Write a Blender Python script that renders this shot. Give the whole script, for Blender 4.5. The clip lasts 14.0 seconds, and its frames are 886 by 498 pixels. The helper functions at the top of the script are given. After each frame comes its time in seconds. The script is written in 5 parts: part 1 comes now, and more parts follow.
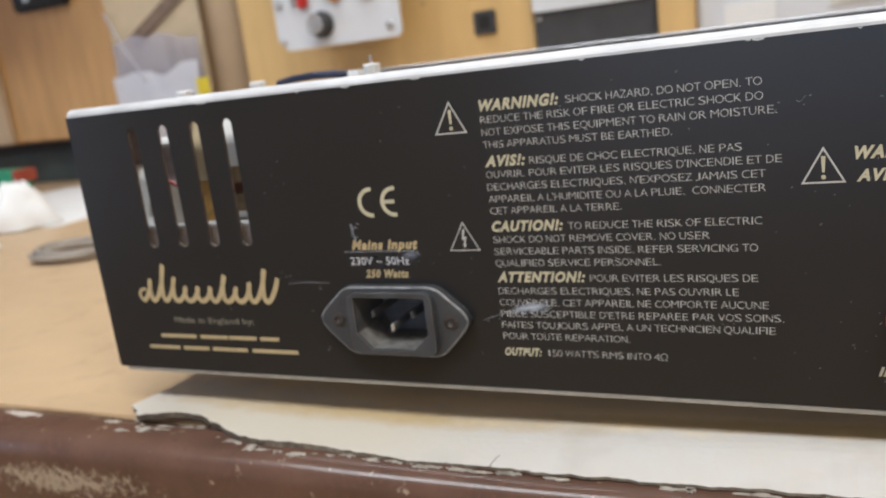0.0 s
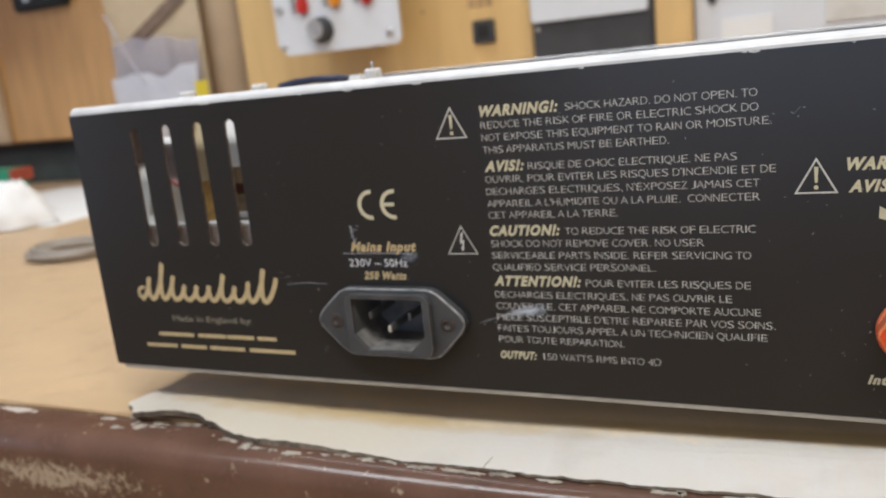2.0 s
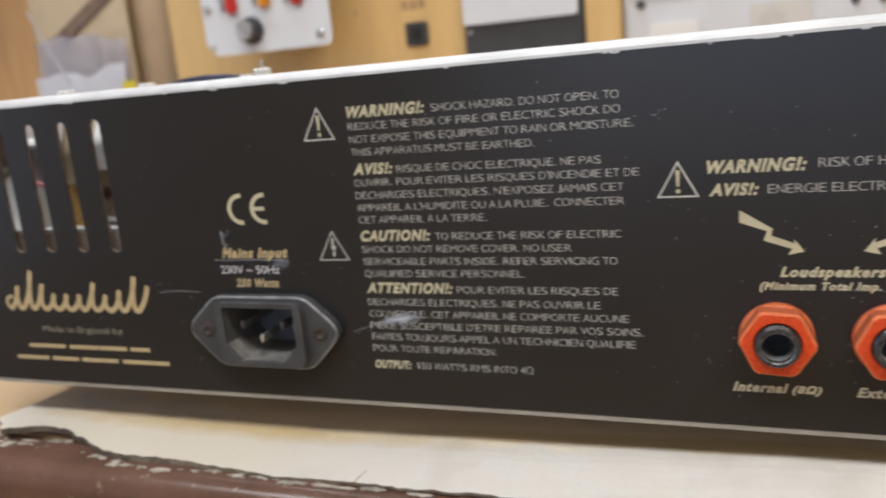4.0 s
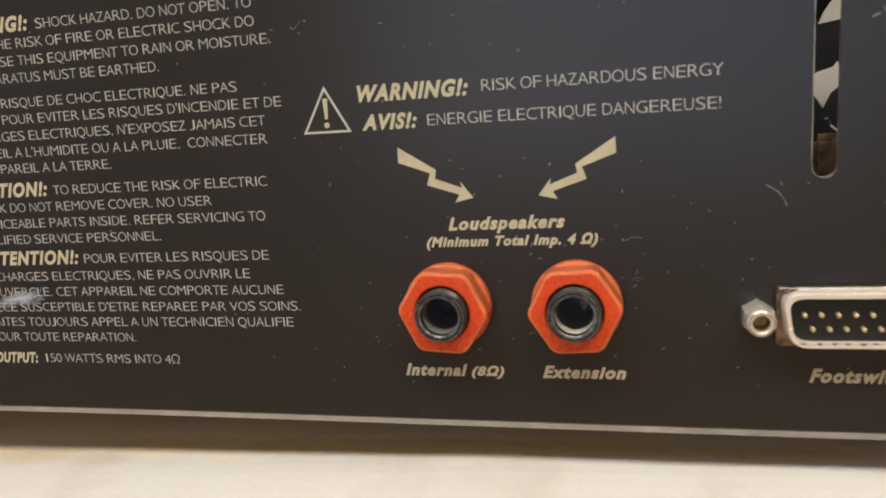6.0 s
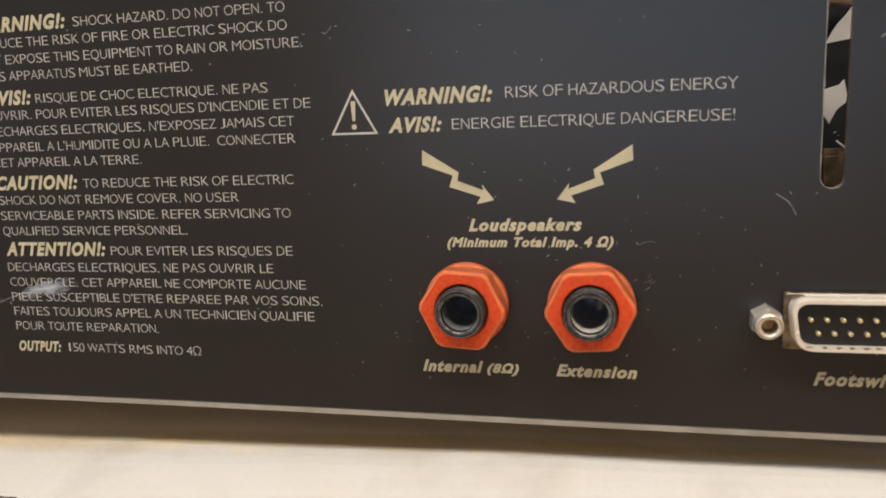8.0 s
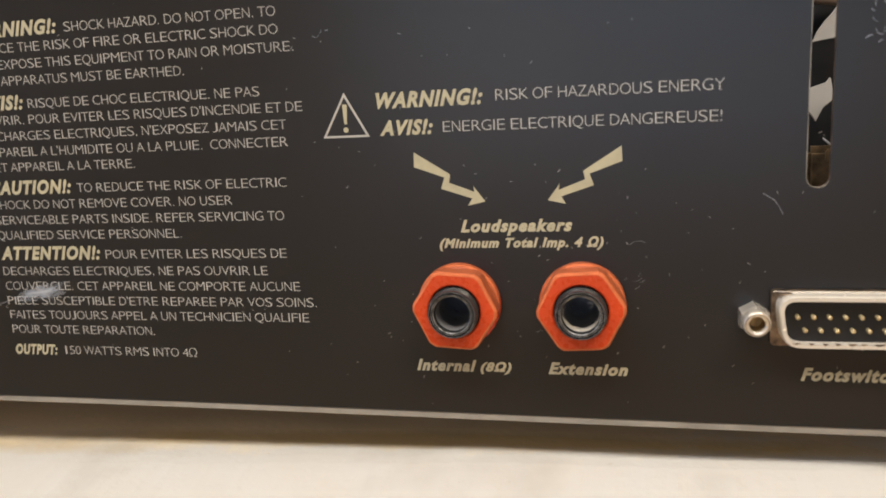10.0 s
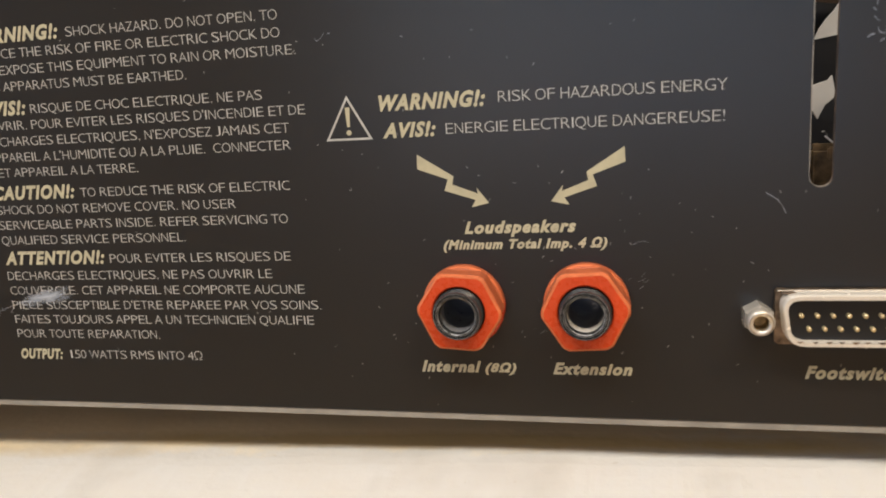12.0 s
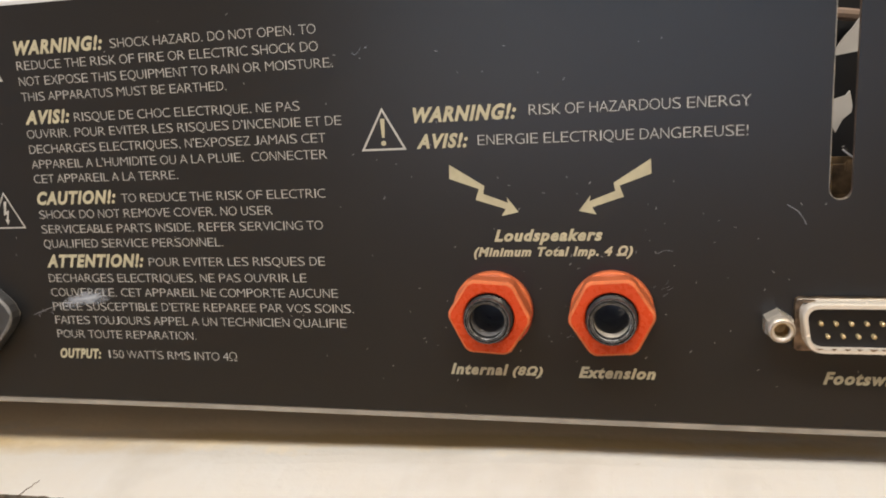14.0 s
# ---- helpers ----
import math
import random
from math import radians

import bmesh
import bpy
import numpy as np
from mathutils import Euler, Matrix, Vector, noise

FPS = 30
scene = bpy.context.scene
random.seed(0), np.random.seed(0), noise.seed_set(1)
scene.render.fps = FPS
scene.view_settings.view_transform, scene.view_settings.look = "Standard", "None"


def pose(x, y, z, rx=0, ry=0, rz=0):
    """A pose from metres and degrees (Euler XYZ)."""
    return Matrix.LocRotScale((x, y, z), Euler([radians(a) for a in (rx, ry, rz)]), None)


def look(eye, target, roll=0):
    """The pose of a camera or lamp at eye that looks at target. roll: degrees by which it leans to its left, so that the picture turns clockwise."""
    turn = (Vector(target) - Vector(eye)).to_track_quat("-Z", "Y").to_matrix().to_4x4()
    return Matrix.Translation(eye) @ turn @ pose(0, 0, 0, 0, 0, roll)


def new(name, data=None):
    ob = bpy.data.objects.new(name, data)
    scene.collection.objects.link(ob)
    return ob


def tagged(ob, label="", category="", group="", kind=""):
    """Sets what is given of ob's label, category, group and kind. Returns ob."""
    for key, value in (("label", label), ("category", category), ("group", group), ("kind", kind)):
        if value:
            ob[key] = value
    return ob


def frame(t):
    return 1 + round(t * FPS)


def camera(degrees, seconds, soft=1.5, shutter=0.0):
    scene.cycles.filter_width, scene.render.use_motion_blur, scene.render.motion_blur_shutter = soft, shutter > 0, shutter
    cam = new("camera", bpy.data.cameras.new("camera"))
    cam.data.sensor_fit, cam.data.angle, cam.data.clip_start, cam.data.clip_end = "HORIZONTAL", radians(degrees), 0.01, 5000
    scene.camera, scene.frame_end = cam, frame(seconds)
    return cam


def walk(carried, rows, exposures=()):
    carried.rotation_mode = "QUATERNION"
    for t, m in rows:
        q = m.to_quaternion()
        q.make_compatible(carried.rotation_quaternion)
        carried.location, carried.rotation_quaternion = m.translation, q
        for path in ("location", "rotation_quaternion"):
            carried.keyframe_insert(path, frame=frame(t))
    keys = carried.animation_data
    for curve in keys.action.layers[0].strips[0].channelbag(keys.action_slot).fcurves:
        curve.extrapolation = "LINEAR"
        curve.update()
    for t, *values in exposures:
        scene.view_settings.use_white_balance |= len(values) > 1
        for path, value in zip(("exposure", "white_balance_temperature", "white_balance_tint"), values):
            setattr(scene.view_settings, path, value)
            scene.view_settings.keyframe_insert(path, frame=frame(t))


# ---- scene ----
cam = camera(58.5, 14.0, soft=1.8, shutter=0.5)
PATH = [
    (0, (0.24391, -0.21328, 0.12300), (-0.16653, 0.66959, -0.10523), -7.03),
    (0.5, (0.24289, -0.21323, 0.12221), (-0.16506, 0.67065, -0.10655), -6.73),
    (1, (0.24299, -0.21370, 0.12257), (-0.16625, 0.67020, -0.10383), -6.77),
    (1.3, (0.24232, -0.21642, 0.12360), (-0.16122, 0.67106, -0.09895), -6.49),
    (1.5, (0.24274, -0.21689, 0.12203), (-0.16416, 0.66880, -0.10158), -6.06),
    (2, (0.24401, -0.21696, 0.12233), (-0.15944, 0.67145, -0.09666), -5.84),
    (2.2, (0.24425, -0.21688, 0.12206), (-0.16155, 0.67004, -0.09862), -5.97),
    (4.3, (0.27128, -0.19862, 0.11730), (-0.04579, 0.72391, -0.10272), -4.96),
    (4.5, (0.27665, -0.19795, 0.11604), (0.00225, 0.73849, -0.10256), -4.57),
    (4.7, (0.28047, -0.19754, 0.11605), (0.04058, 0.74958, -0.09707), -4.32),
    (5, (0.28775, -0.19386, 0.11434), (0.06727, 0.75722, -0.10206), -4.24),
    (5.2, (0.29123, -0.18709, 0.11039), (0.07599, 0.76876, -0.08963), -4.51),
    (5.5, (0.30076, -0.16714, 0.10288), (0.07816, 0.79144, -0.07478), -4.68),
    (5.7, (0.30209, -0.15721, 0.09638), (0.07779, 0.79576, -0.10742), -4.41),
    (5.8, (0.30248, -0.15298, 0.09222), (0.09020, 0.80351, -0.10794), -4.01),
    (6, (0.30789, -0.14947, 0.08935), (0.07608, 0.80381, -0.10435), -3.91),
    (6.5, (0.30439, -0.15126, 0.08604), (0.08003, 0.80607, -0.09608), -2.94),
    (7, (0.30207, -0.15509, 0.08659), (0.07808, 0.80232, -0.09560), -2.79),
    (7.5, (0.30297, -0.15628, 0.08721), (0.08093, 0.80255, -0.08980), -2.32),
    (10, (0.30421, -0.15792, 0.09085), (0.09032, 0.79987, -0.10118), -2.88),
    (10.5, (0.30338, -0.15591, 0.09003), (0.09222, 0.80166, -0.10612), -3.11),
    (11, (0.30386, -0.15799, 0.09093), (0.08771, 0.79907, -0.10222), -2.94),
    (11.5, (0.30442, -0.15799, 0.09140), (0.08782, 0.80011, -0.09603), -3.30),
    (12, (0.30342, -0.15818, 0.09234), (0.08998, 0.79844, -0.10596), -3.43),
    (12.5, (0.30432, -0.15782, 0.09244), (0.09260, 0.79966, -0.10354), -3.50),
    (12.7, (0.30441, -0.15715, 0.09235), (0.08840, 0.79797, -0.11033), -3.57),
    (13, (0.29950, -0.16344, 0.09365), (0.07828, 0.79202, -0.10170), -3.32),
    (13.5, (0.29830, -0.16466, 0.09458), (0.08445, 0.79293, -0.09853), -2.95),
    (14, (0.29907, -0.16497, 0.09483), (0.08133, 0.79130, -0.10045), -3.01),
]
walk(cam, [(t, look(eye, target, roll)) for t, eye, target, roll in PATH],
     exposures=[(0.0, -0.09, 6160, 8), (4.5, -0.09, 6360, 9), (6.0, 0.04, 6960, 10), (14.0, 0.04, 6960, 10)])
cam.data.dof.use_dof = True
cam.data.dof.focus_distance = 0.175
cam.data.dof.aperture_fstop = 18.0

# ---- levels and light ----
BENCH = 0.005          # bench top
MAT = 0.0075           # top of the board mat
LOW, HIGH = 0.0228, 0.1195   # bottom and top of the black face
WALL = 0.70            # face of the wooden backboard

world = bpy.data.worlds.new("world")
scene.world = world
world.use_nodes = True
sky = world.node_tree.nodes.new("ShaderNodeTexSky")
sky.sky_type, sky.sun_disc = "NISHITA", False
sky.sun_elevation, sky.sun_rotation = radians(35), radians(200)
world.node_tree.links.new(sky.outputs[0], world.node_tree.nodes["Background"].inputs[0])
world.node_tree.nodes["Background"].inputs[1].default_value = 0.12


def area_lamp(name, m, sx, sy, power, colour):
    data = bpy.data.lights.new(name, "AREA")
    data.shape, data.size, data.size_y, data.energy, data.color = "RECTANGLE", sx, sy, power, colour
    ob = new(name, data)
    ob.matrix_world = m
    return ob


# unseen ceiling lights, added for the shading: x, y, turn, width, length, power, colour
COOL, DAY, WARM = (0.93, 0.96, 1.0), (0.91, 0.95, 1.0), (1.0, 0.87, 0.70)
# Second lights the open chassis; the warm third brightens the right side.
LAMPS = [(-0.25, -0.85, 90, 0.42, 1.45, 22, COOL), (-0.15, 0.30, 90, 0.12, 1.45, 12.5, DAY), (1.00, -0.85, 90, 0.42, 1.00, 19, WARM)]
for lx, ly, turn, wide, long, power, tint in LAMPS:
    area_lamp("ceiling_lamp", pose(lx, ly, 1.553, 0, 0, turn), wide, long, power, tint)
# Bluish light at the unseen windows, added for the panel's cool sheen.
area_lamp("window_light", pose(0.30, -2.55, 0.27, 90, 0, 0), 1.7, 0.9, 5.6, (0.27, 0.51, 1.0))
area_lamp("window_light", pose(-2.45, -1.15, 0.375, 90, 0, -90), 1.5, 1.55, 9.4, (0.42, 0.62, 1.0))


# ---- materials ----
def material(name, colour, rough=0.5, metal=0.0, vary=0.12, scale=40.0, bump=0.15, fine=400.0, second=None, spec=0.5, depth=0.0004, gloss=0.09):
    m = bpy.data.materials.new(name)
    m.use_nodes = True
    t = m.node_tree
    b = t.nodes["Principled BSDF"]
    co = t.nodes.new("ShaderNodeTexCoord")
    n1 = t.nodes.new("ShaderNodeTexNoise")
    n1.inputs["Scale"].default_value, n1.inputs["Detail"].default_value = scale, 6
    n2 = t.nodes.new("ShaderNodeTexNoise")
    n2.inputs["Scale"].default_value, n2.inputs["Detail"].default_value = fine, 4
    for n in (n1, n2):
        t.links.new(co.outputs["Object"], n.inputs["Vector"])
    ramp = t.nodes.new("ShaderNodeValToRGB")
    c2 = second or tuple(c * (1 - 2 * vary) for c in colour)
    ramp.color_ramp.elements[0].position, ramp.color_ramp.elements[1].position = 0.3, 0.7
    ramp.color_ramp.elements[0].color = (*c2, 1)
    ramp.color_ramp.elements[1].color = (*colour, 1)
    t.links.new(n1.outputs["Fac"], ramp.inputs["Fac"])
    t.links.new(ramp.outputs["Color"], b.inputs["Base Color"])
    mr = t.nodes.new("ShaderNodeMapRange")
    mr.inputs["To Min"].default_value, mr.inputs["To Max"].default_value = max(0.03, rough - gloss), min(1, rough + gloss)
    t.links.new(n2.outputs["Fac"], mr.inputs["Value"])
    t.links.new(mr.outputs["Result"], b.inputs["Roughness"])
    bp = t.nodes.new("ShaderNodeBump")
    bp.inputs["Strength"].default_value, bp.inputs["Distance"].default_value = bump, depth
    t.links.new(n2.outputs["Fac"], bp.inputs["Height"])
    if bump:
        t.links.new(bp.outputs["Normal"], b.inputs["Normal"])
    b.inputs["Metallic"].default_value = metal
    b.inputs["Specular IOR Level"].default_value = spec
    m["noise"] = n1.name
    return m


def stretch(m, sx, sy, sz):
    """Stretches a material's broad pattern, for grain."""
    t = m.node_tree
    mp = t.nodes.new("ShaderNodeMapping")
    mp.inputs["Scale"].default_value = (sx, sy, sz)
    n = t.nodes[m["noise"]]
    t.links.new(t.nodes["Texture Coordinate"].outputs["Object"], mp.inputs["Vector"])
    t.links.new(mp.outputs["Vector"], n.inputs["Vector"])
    return m


def specks(m, colour, scale, low, high):
    """Scatters small specks of another colour over a material."""
    t = m.node_tree
    b = t.nodes["Principled BSDF"]
    link = b.inputs["Base Color"].links[0]
    src = link.from_socket
    n = t.nodes.new("ShaderNodeTexNoise")
    n.inputs["Scale"].default_value, n.inputs["Detail"].default_value = scale, 3
    t.links.new(t.nodes["Texture Coordinate"].outputs["Object"], n.inputs["Vector"])
    mr = t.nodes.new("ShaderNodeMapRange")
    mr.inputs["From Min"].default_value, mr.inputs["From Max"].default_value = low, high
    t.links.new(n.outputs["Fac"], mr.inputs["Value"])
    mix = t.nodes.new("ShaderNodeMix")
    mix.data_type = "RGBA"
    mix.inputs[7].default_value = (*colour, 1)
    t.links.new(mr.outputs["Result"], mix.inputs[0])
    t.links.new(src, mix.inputs[6])
    t.links.new(mix.outputs[2], b.inputs["Base Color"])
    return m


BLACK = material("black_panel_paint", (0.0178, 0.0184, 0.0202), 0.28, 0, 0.06, 25, 0.0, 60, gloss=0.0)
GOLD = material("gold_ink", (0.61, 0.575, 0.41), 0.5, 0, 0.1, 300, 0.1, 900, depth=0.00005)
CREAM = material("cream_ink", (0.60, 0.605, 0.585), 0.5, 0, 0.1, 300, 0.1, 900, depth=0.00005)
DIM_INK = material("faded_ink", (0.40, 0.37, 0.29), 0.5, 0, 0.3, 600, 0.1, 900, depth=0.00005)
WHITE_INK = material("white_ink", (0.70, 0.72, 0.76), 0.5, 0, 0.05, 300, 0.1, 900, depth=0.00005)
STICKER = material("black_sticker", (0.018, 0.019, 0.024), 0.3, 0, 0.1, 200, 0.1, 600, depth=0.0001)
ZINC = material("bare_zinc_edge", (0.70, 0.715, 0.74), 0.5, 0.1, 0.12, 60, 0.2, 700, depth=0.0001)
EDGE = material("greyed_bare_edge", (0.44, 0.41, 0.36), 0.45, 0.2, 0.15, 120, 0.2, 700, depth=0.0001)
INNER = material("dull_zinc_sheet", (0.70, 0.69, 0.68), 0.5, 0.15, 0.12, 60, 0.2, 300, depth=0.0001)
STEEL = material("zinc_steel", (0.62, 0.61, 0.60), 0.4, 0.9, 0.1, 60, 0.2, 500, depth=0.0001)
WORN_PLASTIC = material("worn_grey_plastic", (0.27, 0.28, 0.295), 0.40, 0, 0.25, 420, 0.3, 900, depth=0.0001)
INLET = material("grey_black_plastic", (0.066, 0.070, 0.078), 0.4, 0, 0.2, 120, 0.3, 900, depth=0.0002)
GOLD_DEEP = material("deep_gold_ink", (0.55, 0.44, 0.25), 0.45, 0, 0.1, 300, 0.1, 900, depth=0.00005)
WELL_PLASTIC = material("black_moulding", (0.15, 0.16, 0.175), 0.35, 0, 0.2, 200, 0.2, 500, depth=0.0002)
WELL_FLOOR = material("dusty_lit_moulding", (0.26, 0.255, 0.25), 0.55, 0, 0.3, 260, 0.3, 700, depth=0.0002)
CAVITY = material("black_plastic", (0.008, 0.008, 0.009), 0.5, 0, 0.1, 100, 0.1, 500)
POST = material("worn_nickel_post", (0.92, 0.86, 0.77), 0.20, 0.62, 0.08, 250, 0.02, 900, depth=0.0001)
GOLD_PIN = material("gold_plated_pin", (0.90, 0.74, 0.44), 0.18, 0.60, 0.1, 300, 0.02, 900, depth=0.0001)
NICKEL = material("nickel_plate", (0.95, 0.90, 0.82), 0.24, 0.32, 0.04, 250, 0.015, 900, depth=0.0001)
TARNISH = material("tarnished_plate", (0.36, 0.26, 0.18), 0.42, 0.7, 0.45, 420, 0.3, 700, depth=0.0002)
THREAD = material("brown_brass_thread", (0.50, 0.33, 0.14), 0.35, 0.7, 0.4, 500, 0.2, 900, depth=0.0001)
BRASS = material("dull_brass", (0.072, 0.057, 0.050), 0.5, 0.2, 0.3, 400, 0.3, 900, depth=0.0001)
RED = material("red_nut_plastic", (0.79, 0.080, 0.020), 0.28, 0, 0.08, 150, 0.15, 900, depth=0.0001)
RED_DULL = material("dusty_lit_orange", (0.55, 0.135, 0.055), 0.42, 0, 0.12, 200, 0.2, 900, depth=0.0001)
RED_EDGE = material("rubbed_lit_orange", (0.82, 0.215, 0.09), 0.22, 0, 0.15, 300, 0.2, 900, depth=0.0001)
SPECK = material("grey_dust", (0.36, 0.36, 0.36), 0.7, 0, 0.3, 500, 0.3, 900, depth=0.0001)
SMEAR = material("pale_rubbed_mark", (0.58, 0.64, 0.74), 0.5, 0, 0.1, 500, 0.1, 900, depth=0.0001)
SMEAR_FAINT = material("faint_bluish_smear", (0.42, 0.48, 0.60), 0.4, 0, 0.1, 500, 0.1, 900, depth=0.0001)
BORE = material("black_bore", (0.15, 0.155, 0.165), 0.3, 0, 0.2, 300, 0.1, 700)
SLEEVE = material("grey_contact_sleeve", (0.40, 0.40, 0.42), 0.4, 0.5, 0.1, 300, 0.1, 900)
BUSH_RIM = material("glint_bush_rim", (0.46, 0.47, 0.49), 0.3, 0.4, 0.45, 700, 0.2, 900, depth=0.0001)
BUSH = material("black_threaded_bush", (0.045, 0.047, 0.052), 0.25, 0.2, 0.2, 300, 0.2, 900, depth=0.0001)
CUT = material("dull_cut_edge", (0.17, 0.125, 0.10), 0.45, 0.2, 0.3, 300, 0.2, 900, depth=0.0001)
SCRATCH = material("bare_scratch", (0.38, 0.41, 0.47), 0.5, 0.2, 0.3, 500, 0.3, 900, depth=0.0001)
BENCHTOP = specks(stretch(material("tan_bench_top", (0.54, 0.39, 0.238), 0.5, 0, 0.05, 22, 0.15, 300), 1, 1.6, 1), (0.44, 0.31, 0.19), 60, 0.56, 0.76)
BROWN = specks(material("brown_gloss_paint", (0.150, 0.083, 0.060), 0.20, 0, 0.2, 30, 0.15, 220), (0.34, 0.26, 0.19), 160, 0.66, 0.74)
CHIP = material("chipped_filler", (0.56, 0.51, 0.445), 0.8, 0, 0.3, 330, 0.8, 600)
BARE = material("worn_undercoat", (0.36, 0.27, 0.17), 0.75, 0, 0.35, 130, 0.6, 400)
BOARD = specks(specks(material("cream_board", (0.65, 0.642, 0.628), 0.85, 0, 0.05, 60, 0.4, 500, second=(0.645, 0.62, 0.585)), (0.55, 0.525, 0.49), 46, 0.52, 0.80), (0.46, 0.40, 0.32), 240, 0.72, 0.84)
BOARD_LIP = material("dull_board_edge", (0.27, 0.225, 0.17), 0.9, 0, 0.4, 260, 0.6, 600)
BOARD_EDGE = material("dark_board_edge", (0.16, 0.125, 0.095), 0.9, 0, 0.3, 200, 0.6, 600)
PLY = stretch(material("orange_plywood", (0.71, 0.475, 0.20), 0.5, 0, 0.07, 9, 0.15, 250), 6, 6, 0.8)
PLY_CAB = stretch(material("orange_brown_ply", (0.60, 0.345, 0.135), 0.5, 0, 0.10, 9, 0.15, 250), 6, 6, 0.8)
PLY_DARK = stretch(material("orange_pine", (0.50, 0.25, 0.085), 0.5, 0, 0.15, 12, 0.2, 250), 6, 6, 0.7)
BEIGE = material("beige_cardboard", (0.56, 0.42, 0.28), 0.75, 0, 0.08, 20, 0.2, 300)
TUBE_CARD = material("pale_tan_card", (0.74, 0.59, 0.42), 0.8, 0, 0.05, 20, 0.2, 300)
WHITE = material("white_enamel", (0.70, 0.72, 0.76), 0.4, 0, 0.03, 20, 0.08, 300)
PAPER = material("white_paper", (0.82, 0.82, 0.82), 0.8, 0, 0.03, 20, 0.15, 300)
CHARCOAL = material("charcoal_case", (0.055, 0.055, 0.060), 0.5, 0, 0.15, 40, 0.2, 400)
DARK = material("dark_recess_paint", (0.012, 0.013, 0.012), 0.6, 0, 0.3, 20, 0.2, 200)
GREEN_DARK = material("dark_green_fill", (0.045, 0.062, 0.056), 0.5, 0, 0.25, 20, 0.2, 200)
BLUE = material("pale_blue_plastic", (0.14, 0.50, 0.78), 0.4, 0, 0.05, 30, 0.1, 200)
NAVY = material("dark_blue_sleeve", (0.022, 0.030, 0.075), 0.4, 0, 0.2, 60, 0.2, 300)
AMBER = material("amber_film", (0.53, 0.32, 0.10), 0.4, 0, 0.3, 240, 0.1, 300)
DULL_RED = material("dull_red_print", (0.36, 0.06, 0.03), 0.5, 0, 0.1, 60, 0.1, 300)
GREEN = material("green_print", (0.02, 0.27, 0.14), 0.5, 0, 0.1, 60, 0.1, 300)
RED_PLAIN = material("red_button_plastic", (0.55, 0.03, 0.02), 0.35, 0, 0.05, 60, 0.05, 300)
ORANGE_PLAIN = material("orange_button_plastic", (0.75, 0.30, 0.02), 0.35, 0, 0.05, 60, 0.05, 300)
YELLOW = material("yellow_label", (0.70, 0.55, 0.03), 0.6, 0, 0.05, 60, 0.05, 300)
DARK_BROWN = material("dark_brown_block", (0.060, 0.036, 0.030), 0.6, 0, 0.3, 200, 0.2, 400)
DARK_RED = material("dark_red_cap", (0.10, 0.025, 0.015), 0.5, 0, 0.3, 200, 0.2, 400)
MAUVE = material("mauve_grey_strip", (0.54, 0.48, 0.47), 0.6, 0, 0.2, 150, 0.2, 400)
TAN_SLEEVE = material("tan_sleeve", (0.60, 0.50, 0.32), 0.6, 0, 0.15, 150, 0.2, 400)
FAN_GREY = material("grey_white_blade", (0.60, 0.57, 0.53), 0.5, 0, 0.1, 90, 0.1, 400)
TERMINAL = material("brown_terminal", (0.52, 0.35, 0.18), 0.5, 0.2, 0.4, 300, 0.2, 600)
DUSTY = material("dusty_brown_board", (0.42, 0.355, 0.33), 0.7, 0, 0.2, 200, 0.2, 400)
PIN = material("dimmed_pin_metal", (0.20, 0.20, 0.22), 0.4, 0.6, 0.1, 300, 0.1, 900)
TAN_CARD = material("tan_card", (0.60, 0.48, 0.32), 0.7, 0, 0.08, 30, 0.2, 300)
STRAP = material("brown_webbing", (0.24, 0.165, 0.12), 0.7, 0, 0.2, 80, 0.3, 400)
STENCIL = material("faint_brown_stencil", (0.50, 0.325, 0.16), 0.6, 0, 0.15, 80, 0.1, 300)
TIP = material("bright_earth_pin", (0.80, 0.79, 0.76), 0.28, 0.4, 0.1, 300, 0.1, 900)
GREY_CABLE = material("grey_cable_sheath", (0.33, 0.29, 0.25), 0.5, 0, 0.1, 60, 0.1, 300)
CEILING = material("ceiling_paint", (0.72, 0.70, 0.66), 0.85, 0, 0.05, 6, 0.2, 120)
PLASTER = material("tan_wall_paint", (0.62, 0.50, 0.35), 0.85, 0, 0.05, 6, 0.25, 120)
CONCRETE = material("brown_floor", (0.61, 0.40, 0.125), 0.6, 0, 0.12, 6, 0.25, 80)
TUBE = bpy.data.materials.new("lamp_diffuser")
TUBE.use_nodes = True
TUBE.node_tree.nodes["Principled BSDF"].inputs["Emission Color"].default_value = (1, 0.95, 0.88, 1)
TUBE.node_tree.nodes["Principled BSDF"].inputs["Emission Strength"].default_value = 1.7
BAG = material("clear_plastic_film", (0.46, 0.43, 0.49), 0.22, 0, 0.08, 18, 0.4, 60, depth=0.002)
BAG.node_tree.nodes["Principled BSDF"].inputs["Alpha"].default_value = 0.62
BAG_WHITE = material("whitish_plastic_film", (0.74, 0.74, 0.80), 0.3, 0, 0.08, 18, 0.4, 60, depth=0.002)
BAG_WHITE.node_tree.nodes["Principled BSDF"].inputs["Alpha"].default_value = 0.75
GLASS = bpy.data.materials.new("window_glass")
GLASS.use_nodes = True
GLASS.node_tree.nodes["Principled BSDF"].inputs["Transmission Weight"].default_value = 1.0
GLASS.node_tree.nodes["Principled BSDF"].inputs["Roughness"].default_value = 0.02


